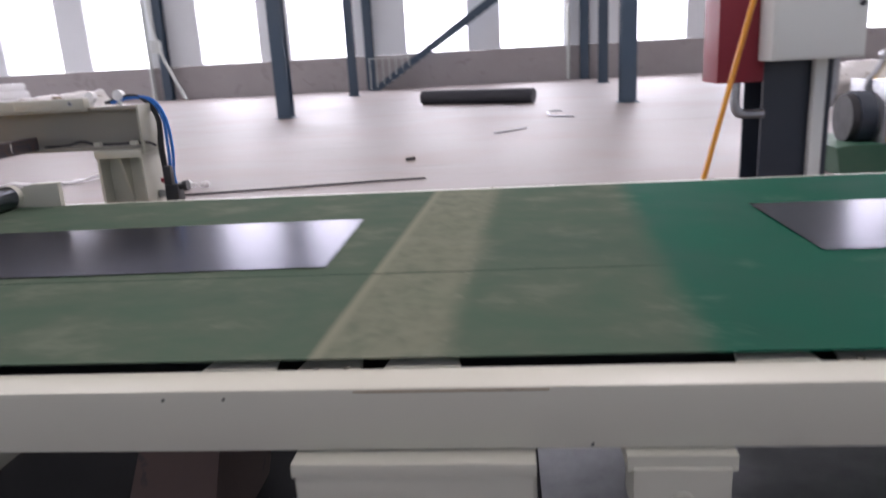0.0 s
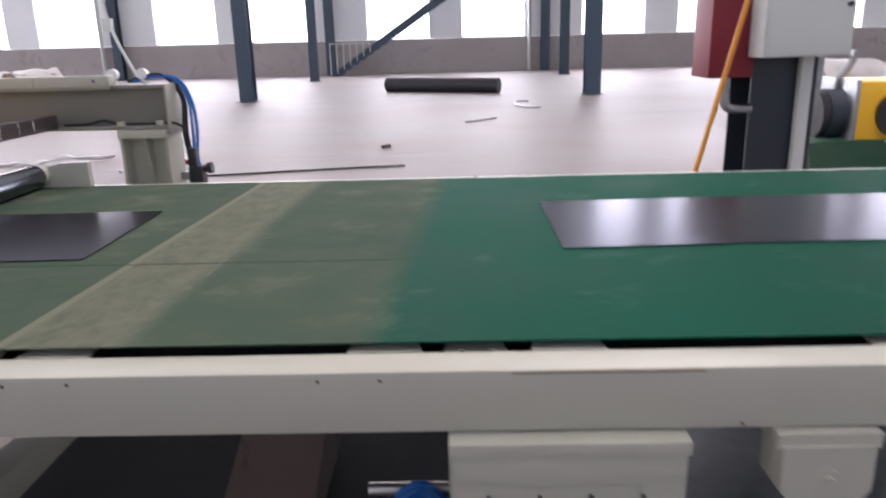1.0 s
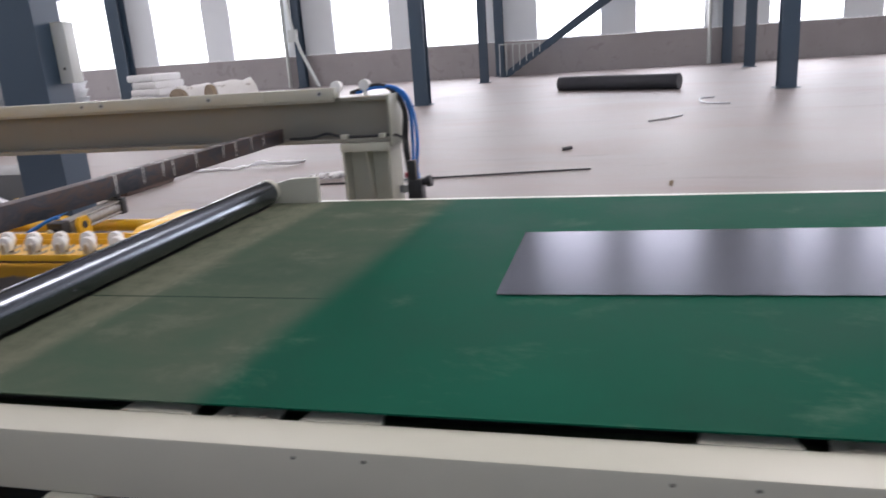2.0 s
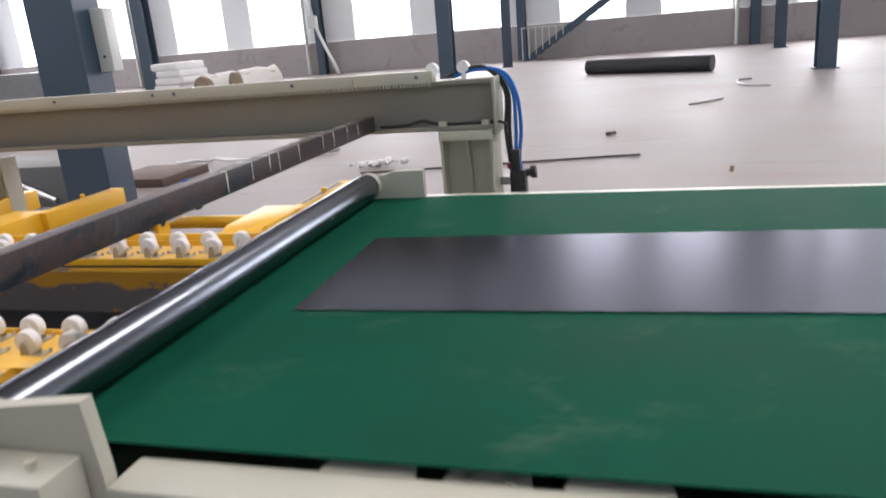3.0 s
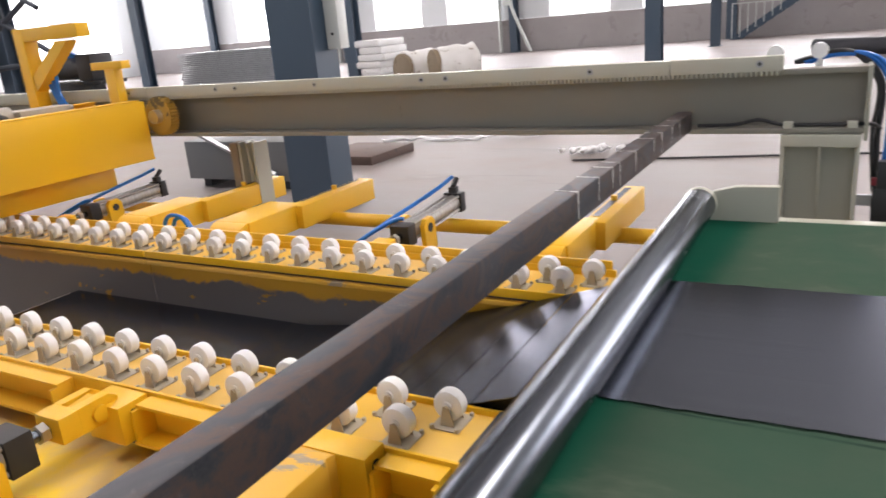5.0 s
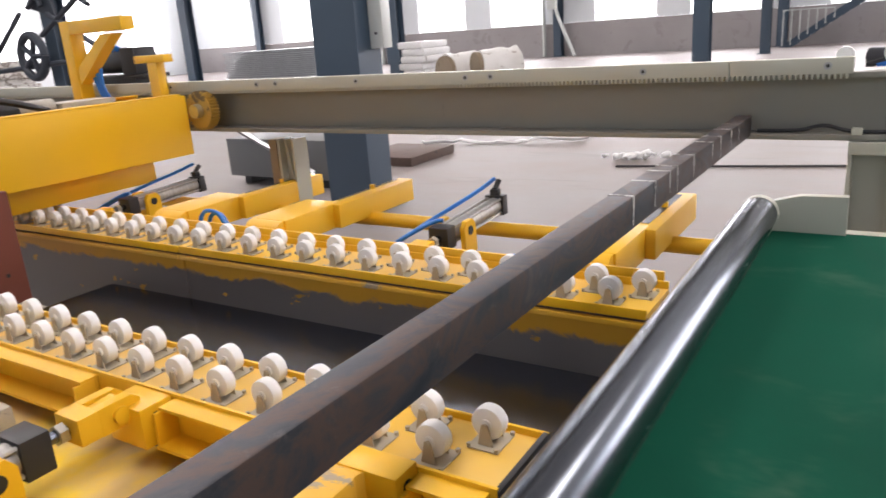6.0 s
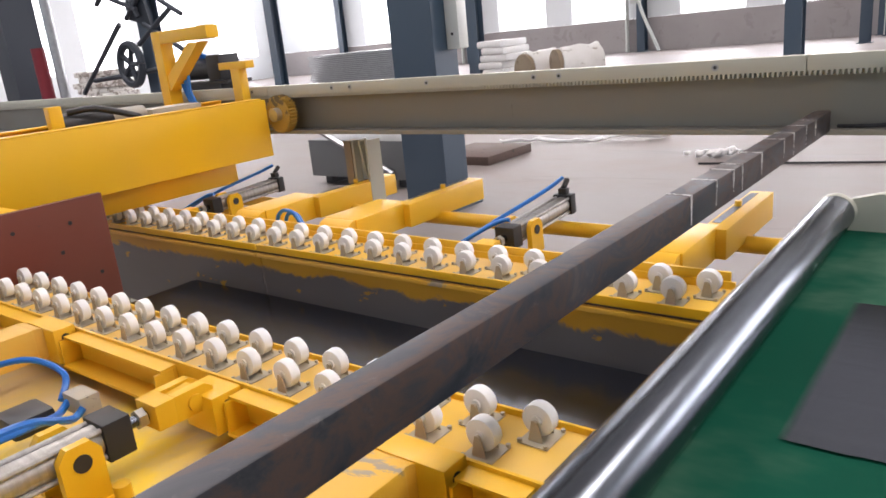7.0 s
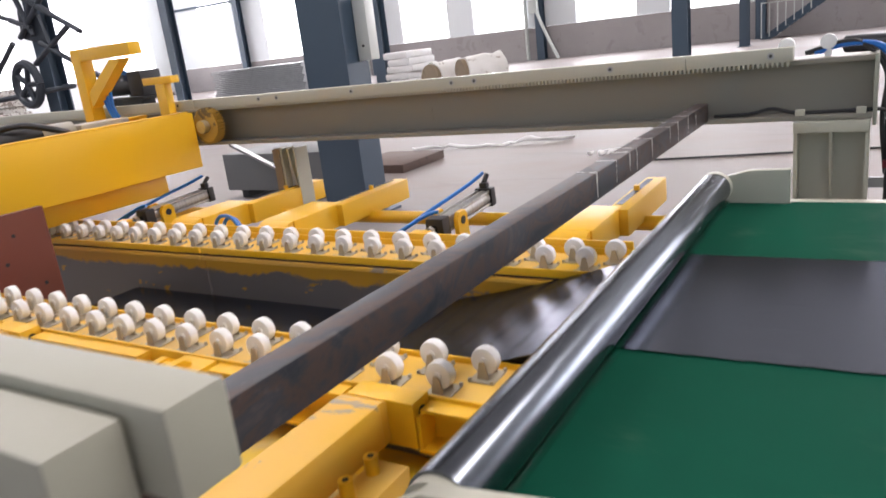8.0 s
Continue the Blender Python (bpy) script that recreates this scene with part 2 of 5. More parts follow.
def belt_material():
    """Green conveyor belt. Its own length runs along u: a dust-covered stretch with a lighter splice, then
    clean green with a second, thinner dusty stretch, all worn in on the belt itself."""
    m, n, l, b = material("green_belt", (0.008, 0.11, 0.066), 0.6)
    tc, sep = n.new("ShaderNodeTexCoord"), n.new("ShaderNodeSeparateXYZ")
    l.new(tc.outputs["UV"], sep.inputs[0])
    u, v = sep.outputs[0], sep.outputs[1]

    def math_node(op, a, c, d=None):
        x = n.new("ShaderNodeMath")
        x.operation = op
        for sock, val in zip(x.inputs, (a, c, d)):
            if val is None:
                continue
            if isinstance(val, (int, float)):
                sock.default_value = val
            else:
                l.new(val, sock)
        return x.outputs[0]

    def step(val, a, c, lo=0.0, hi=1.0):
        x = n.new("ShaderNodeMapRange")
        x.interpolation_type = 'SMOOTHSTEP'
        for k, q in ((1, a), (2, c), (3, lo), (4, hi)):
            x.inputs[k].default_value = q
        l.new(val, x.inputs[0])
        return x.outputs[0]

    cloud = noise_node(n, l, 2.2, 7, 0.62, (1, 1, 1), "UV")
    blotch = noise_node(n, l, 4.6, 6, 0.66, (1, 1.35, 1), "UV", 0.25)
    fleck = noise_node(n, l, 22, 5, 0.7, (1, 0.7, 1), "UV", 0.3)
    weave = noise_node(n, l, 160, 2, 0.5, (1, 0.25, 1), "UV")
    ue = math_node('ADD', u, math_node('MULTIPLY', v, -0.06))        # dust edges run a little askew
    dust = math_node('MULTIPLY', step(ue, 2.19, 2.10), step(ue, -1.2, -0.4))
    dust2 = math_node('MULTIPLY', math_node('MULTIPLY', step(ue, 3.86, 3.95), step(ue, 4.62, 4.35)), 0.75)
    rest = math_node('MULTIPLY', step(ue, 8.2, 8.8), step(ue, 9.6, 9.0))
    dust = math_node('MAXIMUM', math_node('MAXIMUM', dust, dust2), rest)
    amount = math_node('MULTIPLY', dust, step(blotch, 0.30, 0.66, 0.72, 1.0))
    green = ramp(n, l, cloud, [(0.3, (0.003, 0.053, 0.031)), (0.7, (0.005, 0.073, 0.044))])
    stain = math_node('MULTIPLY', step(blotch, 0.55, 0.78, 0.0, 0.42), step(v, -1.75, -1.2, 1.0, 0.45))
    clouds = math_node('MULTIPLY', math_node('MULTIPLY', step(u, 4.7, 5.0), step(u, 6.0, 5.6)), step(cloud, 0.5, 0.68, 0.0, 0.38))
    c = mix(n, l, math_node('MAXIMUM', stain, clouds), green, (0.12, 0.18, 0.125))
    c = mix(n, l, amount, c, (0.070, 0.090, 0.064))
    c = mix(n, l, math_node('MULTIPLY', dust, step(blotch, 0.52, 0.72, 0.0, 0.45)), c, (0.125, 0.145, 0.105))
    c = mix(n, l, math_node('MULTIPLY', dust, step(cloud, 0.48, 0.32, 0.0, 0.45)), c, (0.030, 0.062, 0.044))
    # the splice: a lighter band with a row of dark dashes beside it
    s0 = math_node('MULTIPLY', step(ue, 1.520, 1.535), step(ue, 1.770, 1.70))
    band = math_node('MULTIPLY', s0, step(fleck, 0.35, 0.75, 0.75, 0.30))
    line = math_node('MULTIPLY', step(ue, 1.517, 1.526), step(ue, 1.556, 1.536))
    c = mix(n, l, math_node('MULTIPLY', math_node('MAXIMUM', band, line), 0.75), c, (0.185, 0.178, 0.128))
    dash = math_node('MULTIPLY', math_node('MULTIPLY', step(ue, 1.70, 1.71), step(ue, 1.745, 1.735)), step(fleck, 0.52, 0.64, 0.0, 0.35))
    c = mix(n, l, dash, c, (0.19, 0.185, 0.14))
    # a dark scuffed line along the dusty stretch
    wob = math_node('ADD', v, math_node('MULTIPLY', cloud, 0.012))
    crease = math_node('MULTIPLY', math_node('MULTIPLY', step(wob, -1.345, -1.342), step(wob, -1.336, -1.339)), math_node('MULTIPLY', dust, step(blotch, 0.3, 0.5, 0.35, 0.9)))
    c = mix(n, l, crease, c, (0.012, 0.03, 0.022))
    l.new(c, b.inputs["Base Color"])
    l.new(math_node('ADD', step(cloud, 0.3, 0.7, 0.6, 0.75), math_node('MULTIPLY', dust, 0.25)), b.inputs["Roughness"])
    b.inputs["Specular IOR Level"].default_value = 0.03
    bump(n, l, b, weave, 0.12, 0.0006)
    return m


M["belt"] = belt_material()


# ---------------------------------------------------------------- mesh helpers
def box(bm, x0, x1, y0, y1, z0, z1, bevel=0.0):
    made = bmesh.ops.create_cube(bm, size=1.0, matrix=Matrix.LocRotScale(((x0 + x1) / 2, (y0 + y1) / 2, (z0 + z1) / 2), None, (abs(x1 - x0), abs(y1 - y0), abs(z1 - z0))))
    if bevel:
        edges = list({e for v in made["verts"] for e in v.link_edges})
        bmesh.ops.bevel(bm, geom=edges, offset=bevel, segments=2, profile=0.6, affect='EDGES')
    return bm


def rod(bm, p, q, r, seg=16, r2=None):
    p, q = Vector(p), Vector(q)
    m = Matrix.Translation((p + q) / 2) @ (q - p).to_track_quat('Z', 'Y').to_matrix().to_4x4()
    bmesh.ops.create_cone(bm, cap_ends=True, segments=seg, radius1=r, radius2=r if r2 is None else r2, depth=(q - p).length, matrix=m)
    return bm


def smooth_line(pts, n=8):
    """Points of a smooth curve through pts."""
    pts = [Vector(p) for p in pts]
    out = []
    for i in range(len(pts) - 1):
        a, b, c, d = pts[max(i - 1, 0)], pts[i], pts[i + 1], pts[min(i + 2, len(pts) - 1)]
        for k in range(n):
            t = k / n
            out.append(0.5 * ((2 * b) + (c - a) * t + (2 * a - 5 * b + 4 * c - d) * t * t + (3 * b - a - 3 * c + d) * t ** 3))
    return out + [pts[-1]]


def hose(bm, pts, r, seg=8, n=8):
    line = smooth_line(pts, n)
    rings = []
    for i, p in enumerate(line):
        d = (line[min(i + 1, len(line) - 1)] - line[max(i - 1, 0)]).normalized()
        side = d.orthogonal() if i == 0 else (side - d * side.dot(d))
        side.normalize()
        up = d.cross(side)
        rings.append([bm.verts.new(p + (side * math.cos(a) + up * math.sin(a)) * r) for a in (2 * math.pi * k / seg for k in range(seg))])
    for a, b in zip(rings, rings[1:]):
        for k in range(seg):
            f = bm.faces.new((a[k], a[(k + 1) % seg], b[(k + 1) % seg], b[k]))
            f.smooth = True
    bm.faces.new(rings[0][::-1]), bm.faces.new(rings[-1])
    return bm


def prism(bm, outline, y0, y1, axis='y'):
    """A plate with the given outline (x, z), between y0 and y1; axis 'x' takes (y, z) between x0 and x1."""
    def at(a, c, d):
        return (a, d, c) if axis == 'y' else ((d, a, c) if axis == 'x' else (a, c, d))
    lo = [bm.verts.new(at(a, c, y0)) for a, c in outline]
    hi = [bm.verts.new(at(a, c, y1)) for a, c in outline]
    n = len(outline)
    bm.faces.new(lo), bm.faces.new(hi[::-1])
    for k in range(n):
        bm.faces.new((lo[k], hi[k], hi[(k + 1) % n], lo[(k + 1) % n]))
    return bm


def mesh_of(bm, name, mat, smooth=40):
    bmesh.ops.recalc_face_normals(bm, faces=bm.faces)
    me = bpy.data.meshes.new(name)
    bm.to_mesh(me)
    bm.free()
    me.materials.append(mat)
    if smooth:
        for p in me.polygons:
            p.use_smooth = True
        me.set_sharp_from_angle(angle=radians(smooth))
    return me


def part(name, bm, mat, parent, label="", smooth=40):
    ob = new(name, mesh_of(bm, name, mat, smooth))
    ob.parent = parent
    return tagged(ob, label)


def thing(name, label, category, at=(0, 0, 0), group="", kind=""):
    ob = new(name)
    ob.empty_display_size = 0.1
    ob.location = at
    return tagged(ob, label, category, group, kind)


def solid(name, bm, mat, label, category, group="", kind="", smooth=40):
    return tagged(new(name, mesh_of(bm, name, mat, smooth)), label, category, group, kind)


def structure(name, bm, mat, label, category):
    return solid(name, bm, mat, label, category, kind="structure", smooth=0)


def bm_new():
    return bmesh.new()


def h_section(bm, x0, x1, y0, y1, z0, z1, t=0.014, web_along='y'):
    """Rolled H section standing upright."""
    if web_along == 'y':      # flanges at the two y ends
        a, b = (x0 + x1 - t) / 2, (x0 + x1 + t) / 2
        line = [(x0, y0), (x1, y0), (x1, y0 + t), (b, y0 + t), (b, y1 - t), (x1, y1 - t), (x1, y1), (x0, y1), (x0, y1 - t), (a, y1 - t), (a, y0 + t), (x0, y0 + t)]
    else:
        a, b = (y0 + y1 - t) / 2, (y0 + y1 + t) / 2
        line = [(x0, y0), (x0 + t, y0), (x0 + t, a), (x1 - t, a), (x1 - t, y0), (x1, y0), (x1, y1), (x1 - t, y1), (x1 - t, b), (x0 + t, b), (x0 + t, y1), (x0, y1)]
    return prism(bm, line, z0, z1, 'z')


# ---------------------------------------------------------------- the hall
X0, X1, Y0, HEIGHT = -38.0, 30.0, -13.0, 10.0
SILL, HEAD = 1.43, 9.4
WIN_W = 2.75
WIN = sorted([-2.39 + 9.25 * k for k in range(-4, 3)] + [1.71 + 9.25 * k for k in range(-4, 3)])
WIN = [w for w in WIN if X0 + 1 < w < X1 - 4]

structure("floor", box(bm_new(), X0 - 0.3, X1 + 0.3, Y0 - 0.3, WALL_Y + 0.3, -0.25, 0), M["floor"], "dusty grey-pink trowelled concrete factory floor", "floor")
structure("ground", box(bm_new(), -600, 600, -600, 600, -0.6, -0.26), M["outside"], "pale dusty ground outside the factory hall", "ground")


def window_wall(name, y_in, y_out, wins, width):
    bm = bm_new()
    edges = [X0 - 0.3] + [v for w in wins for v in (w, w + width)] + [X1 + 0.3]
    for a, b in zip(edges[::2], edges[1::2]):
        box(bm, a, b, min(y_in, y_out), max(y_in, y_out), SILL, HEAD)
    box(bm, X0 - 0.3, X1 + 0.3, min(y_in, y_out), max(y_in, y_out), HEAD, HEIGHT)
    ob = structure(name, bm, M["wall_panel"], "pale sheet-metal hall wall with tall window openings", "wall")
    d = 0.05 if y_out > y_in else -0.05
    part("plinth", box(bm_new(), X0 - 0.3, X1 + 0.3, min(y_in - d, y_out), max(y_in - d, y_out), 0, SILL - 0.004), M["concrete_wall"], ob, "grey stained rendered plinth", 0)
    return ob


north = window_wall("wall_north", WALL_Y, WALL_Y + 0.25, WIN, WIN_W)
south = window_wall("wall_south", Y0, Y0 - 0.25, WIN, WIN_W)
structure("wall_east", box(bm_new(), X1, X1 + 0.25, Y0, WALL_Y, 0, HEIGHT), M["wall_panel"], "pale sheet-metal end wall of the hall", "wall")
WEST = [5.0 + 4.1 * k for k in range(6)]
bm = bm_new()
edges = [Y0] + [v for w in WEST for v in (w, w + 2.9)] + [WALL_Y]
for a, b in zip(edges[::2], edges[1::2]):
    box(bm, X0 - 0.25, X0, a, b, SILL, HEAD)
box(bm, X0 - 0.25, X0, Y0, WALL_Y, HEAD, HEIGHT), box(bm, X0 - 0.25, X0, Y0, WALL_Y, 0, SILL)
structure("wall_west", bm, M["wall_panel"], "pale sheet-metal end wall with tall windows", "wall")
for w in WEST:
    opening_lamp("window_light", (X0 - 0.22, w + 1.45, (SILL + HEAD) / 2), (X0, w + 1.45, (SILL + HEAD) / 2), 2.9, HEAD - SILL, LAMP)

# roof with long translucent roof lights
ROOF_LIGHTS = [-21.5, -8.6, 4.3, 17.2]
ROOF_START, ROOF_END = -5.0, 11.0
bm = bm_new()
edges = [X0 - 0.3] + [v for c in ROOF_LIGHTS for v in (c - 1.0, c + 1.0)] + [X1 + 0.3]
for a, b in zip(edges[::2], edges[1::2]):
    box(bm, a, b, ROOF_START, ROOF_END, HEIGHT, HEIGHT + 0.12)
box(bm, X0 - 0.3, X1 + 0.3, Y0 - 0.3, ROOF_START, HEIGHT, HEIGHT + 0.12)
box(bm, X0 - 0.3, X1 + 0.3, ROOF_END, WALL_Y + 0.3, HEIGHT, HEIGHT + 0.12)
structure("ceiling", bm, M["roof"], "pale profiled roof sheets with long roof-light strips", "ceiling")
for c in ROOF_LIGHTS:
    opening_lamp("roof_light", (c, (ROOF_START + ROOF_END) / 2, HEIGHT + 0.08), (c, (ROOF_START + ROOF_END) / 2, 0), ROOF_END - ROOF_START, 2.0, LAMP * 2.9, (1.0, 0.98, 0.95), 90)

for w in WIN:
    for y, s, z0, z1 in ((WALL_Y + 0.22, -1, SILL, HEAD), (Y0 - 0.22, 1, SILL, HEAD)):
        opening_lamp("window_light", (w + WIN_W / 2, y, (z0 + z1) / 2), (w + WIN_W / 2, y + s, (z0 + z1) / 2), WIN_W, z1 - z0, LAMP * (1.9 if s < 0 else 0.10))

for i, w in enumerate(WIN):
    fr = new("window_%d" % (i + 1), mesh_of(box(bm_new(), w, w + WIN_W, WALL_Y + 0.02, WALL_Y + 0.10, SILL, SILL + 0.035), "window", M["wall_panel"], 0))
    tagged(fr, "tall hall window with pale frame, bright daylight behind", "window", kind="structure")
    for a in (w, w + WIN_W - 0.04):
        part("window_frame", box(bm_new(), a, a + 0.04, WALL_Y + 0.02, WALL_Y + 0.10, SILL + 0.035, HEAD), M["wall_panel"], fr, smooth=0)

glow = bpy.data.materials.new("white_sky")
glow.use_nodes = True
glow.node_tree.nodes["Principled BSDF"].inputs["Base Color"].default_value = (0.8, 0.8, 0.8, 1)
glow.node_tree.nodes["Principled BSDF"].inputs["Emission Color"].default_value = (0.96, 0.98, 1.0, 1)
glow.node_tree.nodes["Principled BSDF"].inputs["Emission Strength"].default_value = 3.2
structure("backdrop", box(box(bm_new(), -120, 120, 95.0, 95.2, -0.3, 60), -120.2, -120, -60, 95, -0.3, 60), glow, "plain white overcast sky beyond the windows", "sky")

# wall girts: thin dark rails across the window wall
bm = box(bm_new(), X0, X1, WALL_Y - 0.11, WALL_Y - 0.05, 4.83, 4.97)
structure("girt_2", box(bm_new(), X0, X1, WALL_Y - 0.11, WALL_Y - 0.05, 6.86, 7.00), M["blue_steel"], "dark blue-grey steel girt across the window wall", "girt")
structure("girt_1", bm, M["blue_steel"], "dark blue-grey steel girt across the window wall", "girt")


def column(x, y, size, mat, label, web='y', h=HEIGHT):
    bm = h_section(bm_new(), x - size / 2, x + size / 2, y - size / 2, y + size / 2, 0.02, h, 0.016, web)
    ob = solid("column", bm, mat, label, "column", "steel columns of the hall", "structure", 0)
    part("base_plate", box(bm_new(), x - size / 2 - 0.06, x + size / 2 + 0.06, y - size / 2 - 0.06, y + size / 2 + 0.06, 0, 0.02), mat, ob)
    return ob


LB = "blue-grey painted steel H-column standing on the concrete floor"
for cx, cy, sz in ((-3.83, 15.85, 0.36), (4.80, 15.70, 0.38), (-3.84, 25.0, 0.30), (5.53, 25.6, 0.33),
                   (-12.40, 15.85, 0.36), (-21.20, 15.85, 0.36), (13.4, 15.7, 0.36)):
    column(cx, cy, sz, M["blue_steel"], LB)
for cx in (-31.71, -22.46, -13.21, -3.96, 5.29, 14.54):
    column(cx, WALL_Y - 0.30, 0.36, M["blue_steel"], "blue-grey wall column between the tall windows")

# ---------------------------------------------------------------- big near columns
bm = bm_new()
box(bm, -4.02, -3.56, 2.68, 2.998, 0.02, HEIGHT, 0.006)
colp = solid("column", bm, M["blue_steel"], "large blue-grey boxed steel column beside the rail", "column", "steel columns of the hall", "structure", 0)
part("base_plate", box(bm_new(), -4.10, -3.48, 2.60, 3.08, 0, 0.02), M["blue_steel"], colp)
junction = thing("junction_box", "narrow pale grey junction box on the large column", "box")
part("case", box(bm_new(), -3.558, -3.426, 2.86, 2.985, 1.350, 1.855, 0.006), M["white_paint"], junction)
part("latch", rod(bm_new(), (-3.492, 2.86, 1.470), (-3.492, 2.852, 1.470), 0.012, 12), M["black"], junction)
bm = h_section(bm_new(), 3.59, 4.06, 2.62, 3.05, 0.02, HEIGHT, 0.02, 'y')
colr = solid("column", bm, M["dark_steel"], "dark blue steel H-column behind the conveyor", "column", "steel columns of the hall", "structure", 0)
part("base_plate", box(bm_new(), 3.52, 4.13, 2.55, 3.12, 0, 0.02), M["dark_steel"], colr)
bm = bm_new()
box(bm, -11.85, -11.40, 2.68, 3.18, 0.0, HEIGHT)
solid("column", bm, M["dark_steel"], "dark blue steel column with a red pipe beside it", "column", "steel columns of the hall", "structure", 0)


# ---------------------------------------------------------------- the conveyor
conveyor = thing("belt_conveyor", "cream painted belt conveyor frame with notched side rail", "conveyor")
XE = 5.6   # tail end of the conveyor
bm = box(bm_new(), 0.150, XE, -1.880, -1.806, 0.838, 0.9415, 0.006)
part("near_side_rail", bm, M["cream"], conveyor)
for k in range(-1, 6):
    x = 1.252 + 0.836 * k
    for a, b, z in ((0.0, 0.098, 0.942), (0.153, 0.237, 0.938), (0.296, 0.394, 0.942)):
        if x + b < 0.17:
            continue
        bm = prism(bm_new(), [(max(x + a - 0.012, 0.155), -1.808), (x + b + 0.012, -1.808), (x + b, -1.74), (max(x + a, 0.158), -1.74)], z - 0.006, z, 'z')
        part("rail_tab", bm, M["cream"], conveyor)
        if z < 0.94:
            for bx in (0.172, 0.222):
                part("bolt", rod(bm_new(), (x + bx, -1.797, z), (x + bx, -1.797, z + 0.004), 0.006, 6), M["zinc"], conveyor)
part("scuff", box(bm_new(), 1.50, 1.79, -1.8806, -1.8790, 0.9345, 0.9375), M["kraft"], conveyor, "brown scuff along the rail edge")
for hx, hz in ((1.205, 0.927), (1.300, 0.927), (1.852, 0.846), (2.31, 0.93), (0.72, 0.927), (0.82, 0.928)):
    part("screw_hole", rod(bm_new(), (hx, -1.8795, hz), (hx, -1.8808, hz), 0.0028, 10), M["black"], conveyor)
part("slider_bed", box(bm_new(), 0.0, XE, -1.72, -0.44, 0.900, 0.935), M["black"], conveyor, "dark steel slider bed under the belt")
part("far_side_rail", box(bm_new(), 0.05, XE, -0.368, -0.300, 0.850, 0.945, 0.005), M["cream"], conveyor)
# head brackets that carry the pressure roller
bm = prism(bm_new(), [(-0.055, 0.86), (0.145, 0.86), (0.145, 1.043), (0.05, 1.041), (0.0, 1.028), (-0.035, 1.005), (-0.055, 0.97)], -0.400, -0.376)
part("roller_bracket", bm, M["cream"], conveyor)
bm = prism(bm_new(), [(-0.10, 0.80), (0.148, 0.80), (0.146, 0.96), (0.137, 1.054), (-0.03, 1.036), (-0.10, 0.990)], -1.872, -1.850)
part("roller_bracket", bm, M["cream"], conveyor)
bm = box(bm_new(), -0.10, 0.125, -1.945, -1.873, 0.88, 0.985, 0.006)
part("bearing_block", bm, M["cream"], conveyor)
for bx in (-0.06, 0.02, 0.085):
    part("bolt", rod(bm_new(), (bx, -1.91, 0.985), (bx, -1.91, 0.996), 0.008, 6), M["zinc"], conveyor)
# support under the near rail with a slotted plate
bm = box(bm_new(), 1.402, 1.768, -1.915, -1.84, 0.812, 0.836, 0.004)
part("support_flange", bm, M["cream"], conveyor)
sx0, sx1, SR = 1.463, 1.722, 0.022
rim = [(sx1 - SR + SR * math.cos(a), 0.674 + SR * math.sin(a)) for a in (math.pi / 2 - math.pi * k / 8 for k in range(9))]
rim += [(sx0 + SR - SR * math.cos(a), 0.674 - SR * math.sin(a)) for a in (math.pi / 2 - math.pi * k / 8 for k in range(9))]
bm = bm_new()
outer = [(1.762, 0.812), (1.762, 0.30), (1.408, 0.30), (1.408, 0.812)]
for y in (-1.908, -1.898):
    top = [bm.verts.new((x, y, z)) for x, z in rim]
    fr = [bm.verts.new((x, y, z)) for x, z in outer]
    bm.faces.new([fr[0]] + top[0:9][::1] + [fr[1]])
    bm.faces.new([fr[1], top[8], top[9], fr[2]])
    bm.faces.new([fr[2]] + top[9:18] + [fr[3]])
    bm.faces.new([fr[3], top[17], top[0], fr[0]])
part("slotted_plate", bm, M["cream"], conveyor)
part("fold_strip", box(bm_new(), 1.408, 1.762, -1.9115, -1.9085, 0.764, 0.812, 0.001), M["cream"], conveyor)
for a in (1.402, 1.760):
    part("support_cheek", box(bm_new(), a, a + 0.008, -1.897, -1.70, 0.30, 0.812), M["cream"], conveyor)
part("tension_block", rod(box(bm_new(), 1.55, 1.585, -1.885, -1.86, 0.655, 0.693, 0.003), (1.615, -1.895, 0.674), (1.615, -1.85, 0.674), 0.028, 20), M["zinc"], conveyor)
for k in range(4):
    part("screw", rod(bm_new(), (1.462 + 0.079 * k, -1.911, 0.742), (1.462 + 0.079 * k, -1.9135, 0.742), 0.004, 6), M["black"], conveyor)
bm = prism(bm_new(), [(1.908, 0.818), (2.047, 0.818), (2.047, 0.742), (2.025, 0.717), (1.93, 0.717), (1.908, 0.742)], -1.905, -1.83)
box(bm, 1.900, 2.057, -1.899, -1.83, 0.812, 0.837)
part("roller_lug", bm, M["cream"], conveyor)
bm = rod(bm_new(), (1.978, -1.905, 0.764), (1.978, -1.909, 0.764), 0.018, 20)
rod(bm, (1.978, -1.909, 0.764), (1.978, -1.916, 0.764), 0.008, 6)
part("lug_bolt", bm, M["cream"], conveyor)
for lx in (0.35, 3.2, 5.3):
    for ly in (-1.86, -0.34):
        part("leg", box(bm_new(), lx - 0.04, lx + 0.04, ly - 0.035, ly + 0.035, 0, 0.838, 0.004), M["cream"], conveyor)
for bx in (0.35, 3.2):
    part("cross_member", box(bm_new(), bx - 0.04, bx + 0.04, -1.82, -0.38, 0.42, 0.50, 0.004), M["sage"], conveyor)
part("drip_tray", prism(bm_new(), [(1.79, 0.53), (5.3, 0.82), (5.3, 0.83), (1.79, 0.54)], -1.70, -0.45), M["galv"], conveyor, "dull grey sloping sheet under the belt")
